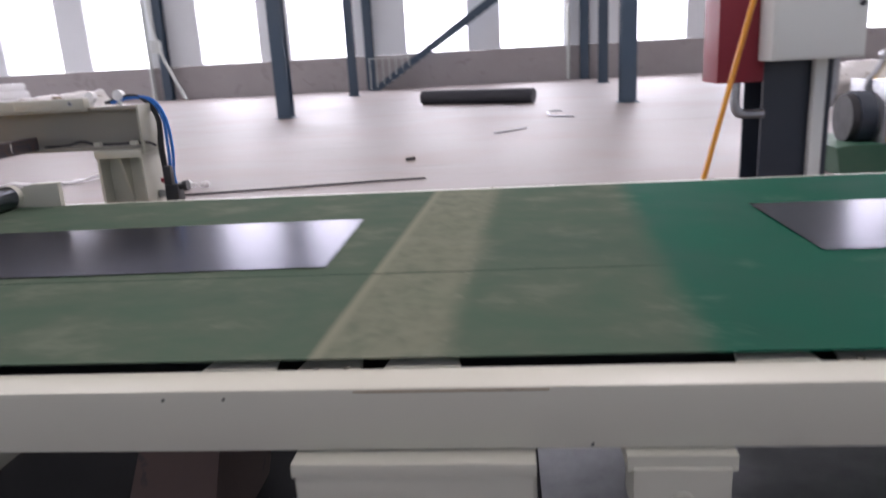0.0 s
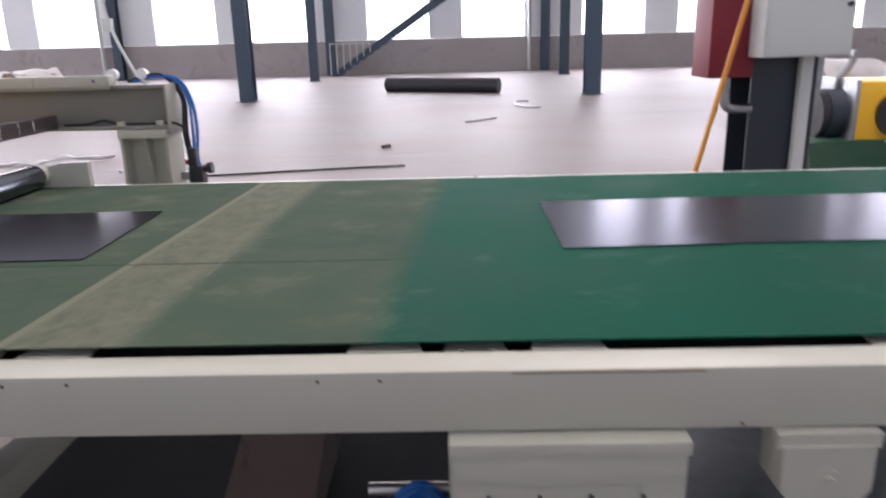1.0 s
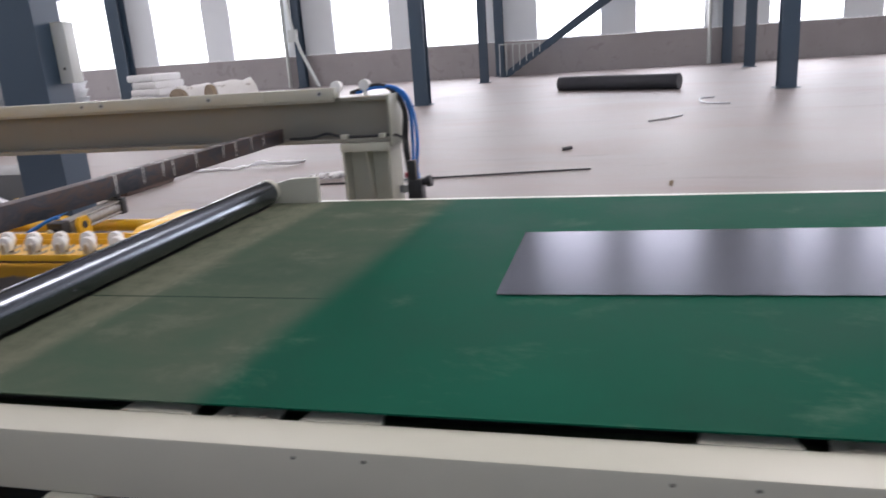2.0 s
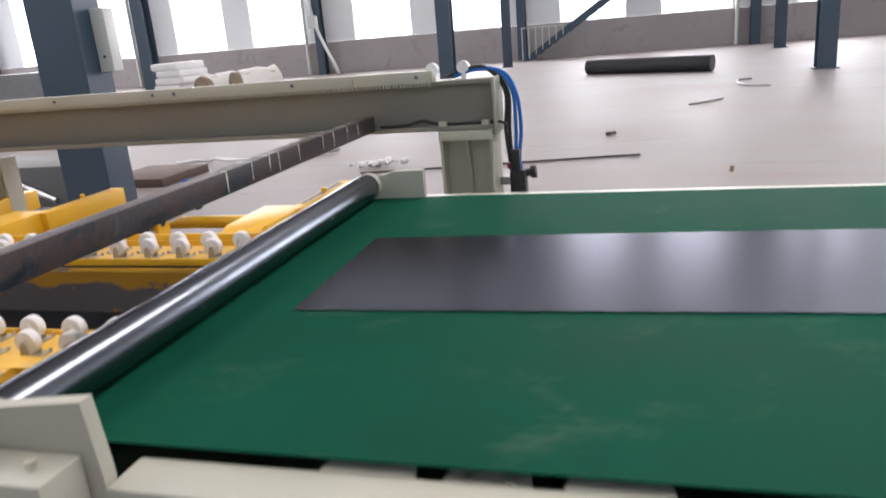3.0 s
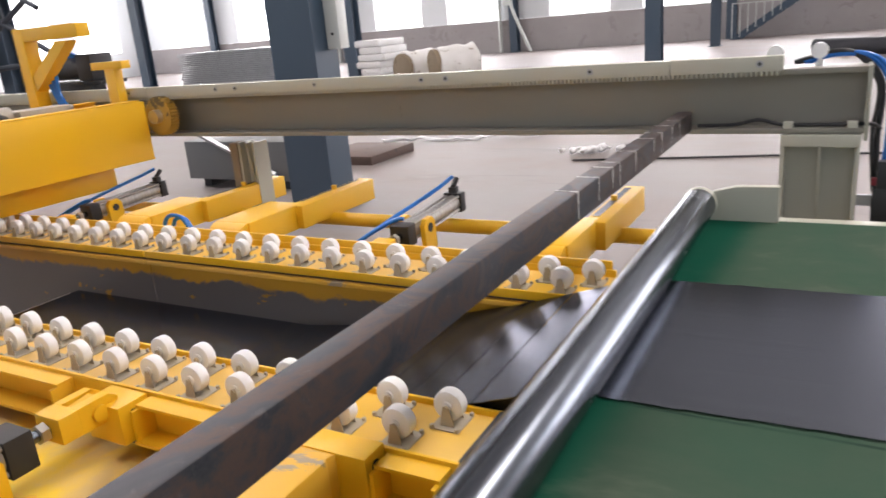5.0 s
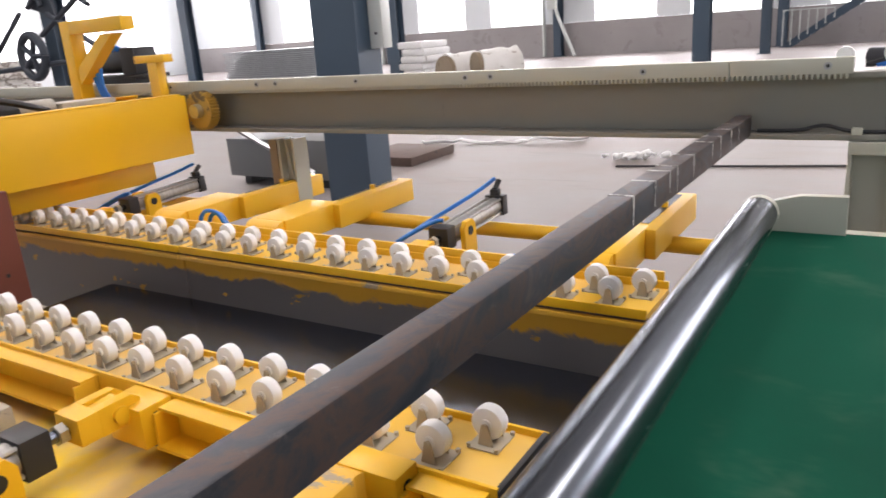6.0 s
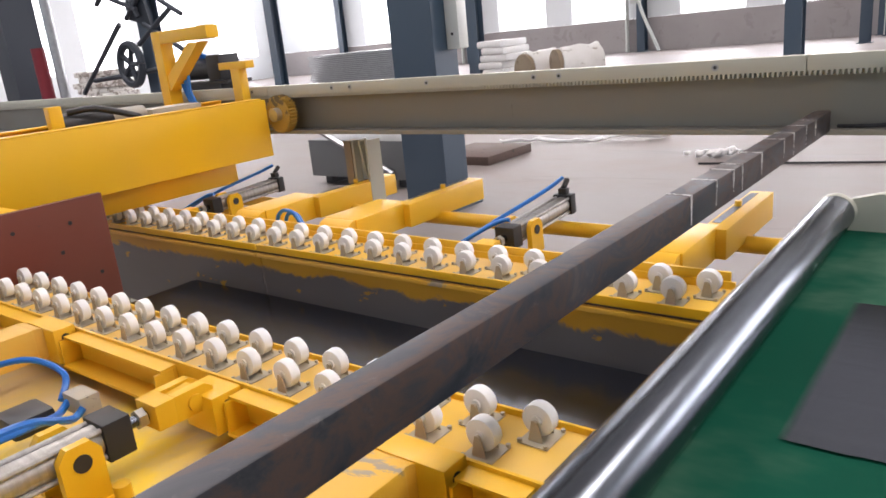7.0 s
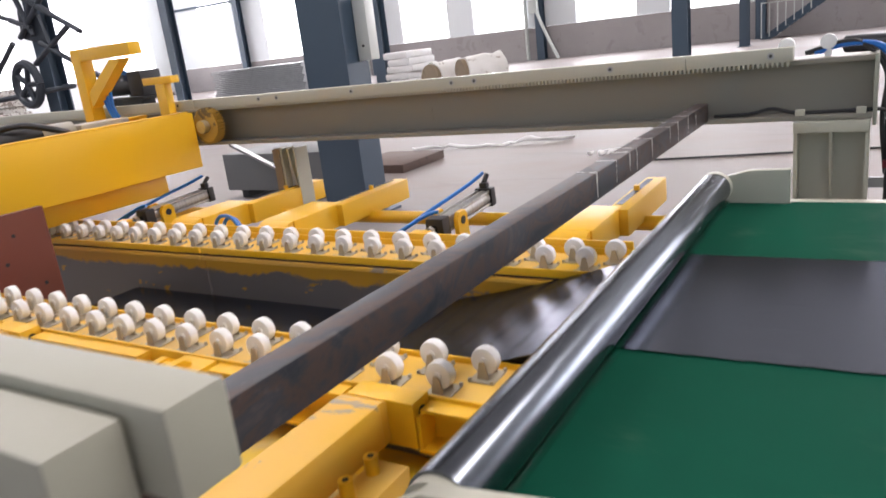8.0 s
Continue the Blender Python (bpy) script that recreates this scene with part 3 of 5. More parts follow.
# added sheet, no part of the conveyor: its black imitates the shade below
part("shade_sheet", box(bm_new(), 0.30, 5.3, -1.83, -0.40, 0.36, 0.372), M["under_shade"], conveyor, "added black sheet standing in for the shade under the belt")

# the pressure roller over the head of the belt
RX, RZ, RR = -0.032, 0.9985, 0.0405
roller = thing("pressure_roller", "polished chrome pressure roller across the end of the green belt", "roller")
part("barrel", rod(bm_new(), (RX, -1.835, RZ), (RX, -0.425, RZ), RR, 48), M["chrome"], roller)
part("end_cap", rod(bm_new(), (RX, -0.425, RZ), (RX, -0.400, RZ), RR + 0.001, 40), M["cream"], roller)
part("end_cap", rod(bm_new(), (RX, -1.850, RZ), (RX, -1.835, RZ), RR - 0.004, 40), M["cream"], roller)
pulley = thing("head_pulley", "dark head pulley inside the end of the belt", "pulley")
HX, HR = -0.030, 0.034      # head pulley
TX = XE - 0.15             # tail pulley
part("drum", rod(bm_new(), (HX, -1.74, BELT_Z - HR - 0.003), (HX, -0.41, BELT_Z - HR - 0.003), HR - 0.001, 32), M["black"], pulley)

# the belt: short rigid pieces that follow one another round the loop
belt = thing("conveyor_belt", "green rubber conveyor belt, partly covered in dust", "belt")
TOP_LEN, ARC = TX - HX, math.pi * (HR + 0.003)
LOOP = 2 * (TOP_LEN + ARC)
N_BELT = round(LOOP / 0.08)
PIECE = LOOP / N_BELT


def belt_piece(k):
    """One piece of the belt; u along the belt and v across are stored for its worn pattern."""
    u0, u1 = k * PIECE - 1.3, (k + 1) * PIECE - 1.3
    bm = bm_new()
    uv = bm.loops.layers.uv.new("UVMap")
    h = PIECE / 2 + 0.0002
    for z in (0.0, -0.003):
        vs = [bm.verts.new(p) for p in ((-h, BELT_Y[0], z), (h, BELT_Y[0], z), (h, BELT_Y[1], z), (-h, BELT_Y[1], z))]
        f = bm.faces.new(vs if z == 0.0 else vs[::-1])
        for lp in f.loops:
            lp[uv].uv = (u0 if lp.vert.co.x < 0 else u1, lp.vert.co.y)
    bm.verts.ensure_lookup_table()
    for a, b in ((0, 1), (2, 3)):
        f = bm.faces.new((bm.verts[a], bm.verts[a + 4], bm.verts[b + 4], bm.verts[b]))
        for lp in f.loops:
            lp[uv].uv = (u0 if lp.vert.co.x < 0 else u1, lp.vert.co.y)
    me = bpy.data.meshes.new("belt_piece")
    bmesh.ops.recalc_face_normals(bm, faces=bm.faces)
    bm.to_mesh(me), bm.free()
    me.materials.append(M["belt"])
    ob = new("belt_piece", me)
    ob.parent = belt
    return ob


BELT_PIECES = [belt_piece(k) for k in range(N_BELT)]


def belt_pose(s):
    """Pose on the loop, s metres upstream of the head along the top run."""
    r = HR + 0.003
    s %= LOOP
    zc = BELT_Z - r
    if s < TOP_LEN:
        return pose(HX + s, 0, BELT_Z)
    s -= TOP_LEN
    if s < ARC:
        a = s / r
        return pose(TX + r * math.sin(a), 0, zc + r * math.cos(a), 0, math.degrees(a), 0)
    s -= ARC
    if s < TOP_LEN:
        return pose(TX - s, 0, zc - r, 0, 180, 0)
    s -= TOP_LEN
    a = math.pi + s / r
    return pose(HX + r * math.sin(a), 0, zc + r * math.cos(a), 0, math.degrees(a), 0)


# ---------------------------------------------------------------- the sheets that travel over the belt
SHEET_L, SHEET_N = 1.86, 24
STACK_Z = 0.738
FRONTS = [1.321 - SHEET_L, 2.418, 0.085 + SPEED * 7.0]      # front edge at 0 s; the first sheet is already past the roller
SHEETS = []
for k, f0 in enumerate(FRONTS):
    sh = thing("steel_sheet", "shiny grey cold-rolled steel sheet carried along the green belt", "sheet", group="steel sheets on the belt")
    segs = []
    for j in range(SHEET_N):
        h = SHEET_L / SHEET_N / 2
        sg = part("sheet_section", box(bm_new(), -h, h, -0.2425, 0.2425, 0.0, 0.0012), M["sheet"], sh, smooth=0)
        segs.append(sg)
    SHEETS.append((f0, segs))


def sheet_height(x, front, t_tail, k):
    """Height of the sheet at x: on the belt, then sagging off the roller down to the pile."""
    rest = STACK_Z + 0.002 * k
    top = BELT_Z + 0.002
    d = -0.060 - x
    if d <= 0:
        return top
    drop = top - rest
    s = min(d / 0.95, 1.0)
    z = top - drop * (1 - (1 - s) ** 1.5)
    fall = max(0.0, min(1.0, t_tail / 0.28))
    return z + (rest - z) * fall * fall


def sheet_rows(f0, j, k):
    rows = []
    for q in range(0, 81):
        t = q / 10
        front = max(f0 - SPEED * t, -1.895)
        xc = front + (j + 0.5) * SHEET_L / SHEET_N
        t_tail = t - (f0 + SHEET_L - HX) / SPEED
        e = SHEET_L / SHEET_N / 2
        za, zb = sheet_height(xc - e, front, t_tail, k), sheet_height(xc + e, front, t_tail, k)
        yc = -1.030 - (0.045 if k == 0 else 0.070) * max(0.0, min(1.0, (2.2 - xc) / 2.2))
        rows.append((t, pose(xc, yc, (za + zb) / 2, 0, -math.degrees(math.atan2(zb - za, 2 * e)), 0)))
    return rows


# the pile of finished sheets between the guide rails
pile = thing("sheet_pile", "pile of dark oiled steel sheets between the yellow guide rails", "pile")
for k in range(14):
    o = 0.004 * ((k * 7) % 5 - 2)
    part("sheet", box(bm_new(), -1.90 + o, -0.07 + o, -1.325 + o, -0.868, STACK_Z - 0.012 * (k + 1) + 0.001, STACK_Z - 0.012 * k - 0.001), M["stack"], pile, smooth=0)
part("pallet", box(bm_new(), -1.95, -0.05, -1.33, -0.86, 0.0, STACK_Z - 0.17), M["dark_steel"], pile)

# ---------------------------------------------------------------- guide rails with castor wheels
def wheel_mesh():
    bm = bm_new()
    rod(bm, (0, -0.0105, 0), (0, 0.0105, 0), 0.0245, 28)
    edges = [e for e in bm.edges if abs(e.verts[0].co.y - e.verts[1].co.y) < 1e-6]
    bmesh.ops.bevel(bm, geom=edges, offset=0.004, segments=2, profile=0.6, affect='EDGES')
    rod(bm, (0, -0.0135, 0), (0, 0.0135, 0), 0.008, 12)
    return mesh_of(bm, "wheel", M["nylon"])


def bracket_mesh():
    bm = bm_new()
    for y in (-0.0165, 0.0148):
        prism(bm, [(-0.012, -0.030), (0.012, -0.030), (0.005, 0.002), (-0.005, 0.002)], y, y + 0.0017)
    box(bm, -0.024, 0.024, -0.027, 0.027, -0.032, -0.0300)
    rod(bm, (0, -0.0185, 0), (0, 0.0185, 0), 0.0035, 8)
    for bx, by in ((-0.021, -0.025), (0.021, -0.025), (-0.021, 0.025), (0.021, 0.025)):
        rod(bm, (bx, by, -0.0295), (bx, by, -0.025), 0.0035, 6)
    return mesh_of(bm, "castor", M["dusty_zinc"])


WHEEL, BRACKET = wheel_mesh(), bracket_mesh()


def castor(parent, x, y, z):
    br = new("castor", BRACKET)
    br.parent, br.location = parent, (x, y, z)
    wh = new("wheel", WHEEL)
    wh.parent = br
    return br


def guide_rail(rows, y_in, y_out, x0, x1, joint, label):
    """A tray with an upturned lip each side and two staggered rows of castors."""
    rail = thing("guide_rail", label, "guide rail", group="castor guide rails")
    s = 1 if y_out > y_in else -1
    for a, b in ((x0, joint - 0.004), (joint + 0.004, x1)):
        part("tray", box(bm_new(), a, b, min(y_in, y_out), max(y_in, y_out), 0.888, 0.8955), M["yellow_dusty"], rail)
        part("lip", box(bm_new(), a, b, min(y_in, y_in - s * 0.006), max(y_in, y_in - s * 0.006), 0.886, 0.906, 0.001), M["yellow"], rail)
        # dark brown strip: the shadow in the gap below the lip, put in as colour
        part("groove_shade", box(bm_new(), a, b, min(y_in + s * 0.002, y_in + s * 0.007), max(y_in + s * 0.002, y_in + s * 0.007), 0.872, 0.8875), M["rust"], rail, "dark strip imitating the shaded gap between two yellow strips")
        part("lower_strip", box(bm_new(), a, b, min(y_in + s * 0.007, y_in - s * 0.010), max(y_in + s * 0.007, y_in - s * 0.010), 0.8665, 0.878, 0.001), M["yellow_chipped"], rail)
        part("lip", box(bm_new(), a, b, min(y_out, y_out + s * 0.006), max(y_out, y_out + s * 0.006), 0.868, 0.912, 0.001), M["yellow"], rail)
        part("side_plate", box(bm_new(), a, b, min(y_in + s * 0.008, y_in + s * 0.014), max(y_in + s * 0.008, y_in + s * 0.014), 0.60, 0.866), M["yellow_worn"], rail, "scuffed steel side plate, yellow paint rubbed off")
    for y, xs, n in rows:
        for k in range(n):
            x = xs - 0.1026 * k
            if x < x0 + 0.03:
                break
            castor(rail, x, y, 0.928)
    return rail


def worn_plate():
    """Yellow paint left along the top of the plate, rubbed down to bare steel below, with a ragged edge."""
    m, n, l, b = material("rubbed_yellow_plate", (0.8, 0.4, 0.01), 0.45)
    tc, sep = n.new("ShaderNodeTexCoord"), n.new("ShaderNodeSeparateXYZ")
    l.new(tc.outputs["Object"], sep.inputs[0])
    rag = noise_node(n, l, 5.5, 8, 0.72, (1, 1, 1.2), "Object", 0.6)
    add = n.new("ShaderNodeMath")
    add.operation = 'MULTIPLY_ADD'
    l.new(rag, add.inputs[0])
    add.inputs[1].default_value = -0.11
    l.new(sep.outputs[2], add.inputs[2])
    keep = ramp(n, l, add.outputs[0], [(0.764, grey(0)), (0.772, grey(1))])
    spots = ramp(n, l, noise_node(n, l, 7, 5, 0.6, (1, 1, 2)), [(0.63, grey(0)), (0.645, grey(0.85))])
    fac = mix(n, l, 1.0, keep, spots, 'LIGHTEN')
    l.new(mix(n, l, fac, (0.21, 0.20, 0.20), (0.62, 0.33, 0.02)), b.inputs["Base Color"])
    inv = ramp(n, l, fac, [(0.0, grey(0.6)), (1.0, grey(0.0))])
    l.new(inv, b.inputs["Metallic"])
    return m


M["yellow_worn"] = worn_plate()
far_rail = guide_rail([(-0.815, -0.244, 24), (-0.750, -0.194, 24)], -0.852, -0.700, -2.62, -0.158, -1.520,
                      "yellow castor guide rail with white nylon wheels beyond the pile")
near_rail = guide_rail([(-1.380, -0.220, 24), (-1.450, -0.268, 24)], -1.345, -1.490, -2.62, -0.150, -1.62,
                       "yellow castor guide rail with white nylon wheels along the near side")
# back flange of the far rail and channels under the near one
part("back_flange", box(bm_new(), -2.60, -0.17, -0.692, -0.684, 0.87, 0.930, 0.001), M["yellow"], far_rail)
for a, b in ((-0.262, -0.16), (-0.74, -0.42), (-1.33, -0.95), (-1.86, -1.49), (-2.4, -2.0)):
    bm = prism(bm_new(), [(-1.4965, 0.9055), (-1.530, 0.9055), (-1.530, 0.900), (-1.502, 0.900), (-1.502, 0.844), (-1.545, 0.844), (-1.545, 0.838), (-1.4965, 0.838)], a, b, 'x')
    part("channel", bm, M["yellow"], near_rail)
    for e in (a, b - 0.006):
        part("channel_end", box(bm_new(), e, e + 0.006, -1.543, -1.5025, 0.8445, 0.8995), M["yellow"], near_rail)
part("rubber_stop", box(bm_new(), -0.156, -0.147, -1.495, -1.345, 0.85, 0.909, 0.002), M["black"], near_rail)


# ---------------------------------------------------------------- machine bed under the near rail
bed = thing("machine_bed", "dusty yellow machine bed plate under the near guide rail", "machine bed")
part("deck", box(bm_new(), -2.7, -0.16, -2.02, -1.50, 0.785, 0.80, 0.003), M["deck"], bed)
part("skirt", box(bm_new(), -2.7, -0.17, -2.00, -1.98, 0.0, 0.785), M["yellow"], bed)
part("front_beam", box(bm_new(), -2.7, -0.16, -1.56, -1.505, 0.70, 0.785), M["yellow"], bed)
clamp = thing("clamp_block", "small yellow clamp block with two cap screws on the bed", "clamp block")
part("block", box(bm_new(), -0.306, -0.245, -1.735, -1.600, 0.8005, 0.852, 0.003), M["yellow_dusty"], clamp)
for bx, by in ((-0.288, -1.633), (-0.286, -1.696)):
    screw = part("cap_screw", rod(bm_new(), (bx, by, 0.852), (bx, by, 0.880), 0.0115, 18), M["yellow"], clamp)
    part("socket", rod(bm_new(), (bx, by, 0.8798), (bx, by, 0.8808), 0.0055, 6), M["black"], screw)
far_bed = thing("machine_bed", "yellow machine bed beam under the far guide rail", "machine bed")
part("beam", box(bm_new(), -2.7, -0.20, -0.70, -0.60, 0.76, 0.868, 0.003), M["yellow"], far_bed)
part("post", box(bm_new(), -2.5, -2.4, -0.70, -0.60, 0, 0.76), M["yellow"], far_bed)
part("post", box(bm_new(), -0.45, -0.35, -0.70, -0.60, 0, 0.76), M["yellow"], far_bed)
part("tie_tube", rod(bm_new(), (-2.6, -0.15, 0.820), (0.02, -0.15, 0.826), 0.024, 24), M["yellow"], far_bed)


def clamp_arm(name_x, side, label, slot=False):
    """A swing arm: thick boss at the guide rail, then a slimmer box arm that points away from it."""
    arm = thing("swing_arm", label, "arm", group="yellow swing arms")
    if side > 0:
        xa, xb = name_x - 0.065, name_x
        bm = box(bm_new(), xa - 0.112, xb - 0.028, -0.560, -0.290, 0.830, 0.917, 0.006)
        part("boss", bm, M["yellow"], arm)
        part("bar", box(bm_new(), xa, xb, -0.330, 0.115, 0.833, 0.9145, 0.004), M["yellow"], arm)
        part("pivot", rod(bm_new(), (xa - 0.105, -0.56, 0.872), (xb - 0.035, -0.56, 0.872), 0.043, 28), M["yellow"], arm)
        part("foot", box(bm_new(), xa - 0.05, xb - 0.03, -0.62, -0.52, 0.80, 0.865, 0.003), M["yellow"], arm)
        part("lock_nut", rod(bm_new(), (xa + 0.02, -0.08, 0.915), (xa + 0.02, -0.08, 0.930), 0.010, 6), M["yellow"], arm)
        part("slot", box(bm_new(), xa + 0.008, xa + (0.030 if slot else 0.018), -0.27, 0.085, 0.9135, 0.9155), M["black"], arm)
    else:
        xa, xb = name_x - 0.053, name_x + 0.035
        part("bar", box(bm_new(), xa, xb, -1.96, -1.565, 0.852, 0.925, 0.006), M["yellow_chipped"], arm)
        part("pivot", rod(bm_new(), (xa + 0.003, -1.565, 0.887), (xb - 0.003, -1.565, 0.887), 0.0375, 28), M["yellow_chipped"], arm)
        bm = box(bm_new(), xa + 0.005, xb + 0.046, -1.546, -1.4975, 0.842, 0.922, 0.003)
        part("hinge_block", bm, M["yellow"], arm)
        for z in (0.862, 0.900):
            part("bolt_hole", rod(bm_new(), (xb + 0.0458, -1.522, z), (xb + 0.0475, -1.522, z), 0.009, 14), M["black"], arm)
    return arm


clamp_arm(-1.802, 1, "yellow swing arm behind the far guide rail")
clamp_arm(-1.350, 1, "yellow swing arm with a lock nut behind the far guide rail")
clamp_arm(-0.290, 1, "yellow swing arm with a slotted top behind the far guide rail", True)
clamp_arm(-0.345, -1, "chipped yellow swing arm in front of the near guide rail")
clamp_arm(-1.42, -1, "yellow swing arm in front of the near guide rail")


def air_cylinder(at, to, label, mount):
    """A pneumatic cylinder: profiled tube, two black heads, rod with clevis, trunnion lugs and blue air lines."""
    a, b = Vector(at), Vector(to)
    d = (b - a).normalized()
    L = (b - a).length
    cyl = thing("air_cylinder", label, "air cylinder", group="air cylinders")
    cyl.matrix_world = Matrix.Translation(a) @ d.to_track_quat('Y', 'Z').to_matrix().to_4x4()
    bm = rod(bm_new(), (0, 0.03, 0), (0, L - 0.04, 0), 0.026, 28)
    for x, z in ((-0.022, -0.022), (0.022, -0.022), (-0.022, 0.022), (0.022, 0.022)):
        rod(bm, (x, 0.02, z), (x, L - 0.03, z), 0.005, 8)
    part("tube", bm, M["aluminium"], cyl)
    part("rear_head", box(bm_new(), -0.032, 0.032, 0.0, 0.032, -0.032, 0.032, 0.003), M["black"], cyl)
    part("front_head", box(bm_new(), -0.032, 0.032, L - 0.045, L, -0.032, 0.032, 0.003), M["black"], cyl)
    part("piston_rod", rod(bm_new(), (0, L, 0), (0, L + 0.05, 0), 0.010, 16), M["chrome"], cyl)
    part("rod_nut", rod(bm_new(), (0, L + 0.022, 0), (0, L + 0.036, 0), 0.017, 6), M["zinc"], cyl)
    part("elbow", rod(box(bm_new(), -0.014, 0.014, 0.006, 0.03, 0.032, 0.052, 0.003), (0, 0.018, 0.05), (0, -0.01, 0.072), 0.009, 12), M["black"], cyl)
    for x in ((-0.05, -0.034), (0.034, 0.05)):
        y = mount * L
        bm = prism(bm_new(), [(y - 0.032, -0.07), (y + 0.032, -0.07), (y + 0.032, 0.012), (y + 0.018, 0.03), (y - 0.018, 0.03), (y - 0.032, 0.012)], x[0], x[1], 'x')
        lug = part("trunnion_lug", bm, M["yellow"], cyl)
        xo = x[0] - 0.001 if x[0] < 0 else x[1] + 0.001
        part("pin", rod(bm_new(), (xo - 0.001, y, 0), (xo + 0.001, y, 0), 0.014, 20), M["black"], lug)
    return cyl


near_cyl = air_cylinder((-0.812, -1.985, 0.905), (-0.812, -1.680, 0.905), "grey air cylinder with blue hoses on the yellow bed", 0.70)
bm = box(bm_new(), -0.028, 0.034, 0.345, 0.382, -0.022, 0.024, 0.003)
for xa, xb in ((-0.028, -0.010), (0.014, 0.034)):
    prism(bm, [(0.380, -0.022), (0.438, -0.022), (0.452, -0.012), (0.452, 0.014), (0.438, 0.024), (0.380, 0.024)], xa, xb, 'x')
part("clevis", bm, M["yellow"], near_cyl)
part("clevis_pin", rod(bm_new(), (0.034, 0.415, 0.0), (0.040, 0.415, 0.0), 0.014, 20), M["yellow"], near_cyl)
part("lug_foot", box(bm_new(), -0.06, 0.13, 0.15, 0.26, -0.104, -0.07, 0.003), M["yellow"], near_cyl)
for bx, by in ((0.085, 0.245), (0.095, 0.165)):
    part("cap_screw", rod(bm_new(), (bx, by, -0.072), (bx, by, -0.040), 0.013, 16), M["yellow"], near_cyl)
part("flow_valve", box(bm_new(), -0.200, -0.138, 0.303, 0.340, -0.022, 0.014, 0.004), M["dusty_zinc"], near_cyl)
part("valve_plug", box(bm_new(), -0.285, -0.205, 0.215, 0.29, -0.045, -0.008, 0.010), M["black"], near_cyl)
for dx in (0.0, 0.018):
    part("air_hose", hose(bm_new(), [(-0.185 + 3 * dx, 0.305, 0.0), (-0.175 + 2.6 * dx, 0.285, -0.01), (-0.12 + dx, 0.25, 0.01), (-0.07, 0.19, 0.035 + dx * 0.4), (-0.05, 0.08, 0.045 + dx * 0.4), (-0.05, -0.10, 0.04 + dx * 0.4), (-0.06, -0.30, 0.02)], 0.0068), M["blue_hose"], near_cyl)
part("air_hose", hose(bm_new(), [(-0.20, 0.30, 0.0), (-0.24, 0.33, 0.03), (-0.33, 0.30, 0.05), (-0.40, 0.20, 0.03), (-0.38, 0.08, 0.0), (-0.25, 0.0, 0.0), (-0.10, -0.05, 0.02)], 0.006), M["blue_hose"], near_cyl)
bracket = thing("hinge_bracket", "yellow hinge bracket that joins the cylinder to the guide rail", "bracket")
bm = box(bm_new(), -0.835, -0.745, -1.560, -1.50, 0.842, 0.912, 0.003)
part("block", bm, M["yellow"], bracket)
for z in (0.862, 0.892):
    part("bolt_hole", rod(bm_new(), (-0.7452, -1.532, z), (-0.7435, -1.532, z), 0.007, 12), M["black"], bracket)
part("link", prism(bm_new(), [(-1.612, 0.892), (-1.556, 0.870), (-1.556, 0.926), (-1.60, 0.922), (-1.612, 0.914)], -0.820, -0.800, 'x'), M["yellow"], bracket)

for cx, lab in ((-0.825, "small air cylinder with blue hose behind the far rail"), (-2.25, "dark air cylinder with a blue hose under the gantry beam")):
    c = air_cylinder((cx - 0.035, -0.115, 0.903), (cx - 0.035, -0.490, 0.884), lab, 0.74)
    part("air_hose", hose(bm_new(), [(0, 0.02, 0.085), (0.01, 0.10, 0.070), (0.035, 0.22, 0.050), (0.08, 0.33, 0.02), (0.15, 0.43, -0.03)], 0.0065), M["blue_hose"], c)
    part("air_hose", hose(bm_new(), [(0.0, 0.34, 0.045), (0.03, 0.35, 0.04), (0.09, 0.39, 0.01), (0.16, 0.45, -0.035)], 0.0065), M["blue_hose"], c)
    part("rod_block", box(bm_new(), -0.03, 0.03, 0.44, 0.52, -0.03, 0.02, 0.003), M["yellow"], c)
loop = thing("air_hose", "looped blue air hose behind the far guide rail", "hose")
part("loop", hose(bm_new(), [(-1.72, -0.60, 0.86), (-1.72, -0.60, 0.905), (-1.69, -0.60, 0.935), (-1.64, -0.60, 0.935), (-1.61, -0.60, 0.905), (-1.60, -0.60, 0.86)], 0.007), M["blue_hose"], loop)
part("loop", hose(bm_new(), [(-1.70, -0.585, 0.86), (-1.695, -0.585, 0.90), (-1.67, -0.585, 0.925), (-1.63, -0.585, 0.92), (-1.60, -0.585, 0.87)], 0.007), M["blue_hose"], loop)
loop2 = thing("air_hose", "short blue air hose behind the far guide rail", "hose")
part("loop", hose(bm_new(), [(-0.62, -0.62, 0.865), (-0.58, -0.62, 0.897), (-0.52, -0.62, 0.905), (-0.47, -0.62, 0.89), (-0.45, -0.62, 0.865)], 0.007), M["blue_hose"], loop2)

# ---------------------------------------------------------------- the square bar across the line
bar = thing("square_bar", "dark mill-scale square steel tube lying across the line", "bar")
part("tube", box(bm_new(), -0.152, -0.112, -2.10, -0.075, 1.124, 1.178, 0.003), M["bar"], bar)
bar.matrix_world = Matrix.Translation((0, -0.08, 0)) @ pose(0, 0, 0, 0, 0, -0.66) @ Matrix.Translation((0, 0.08, 0))
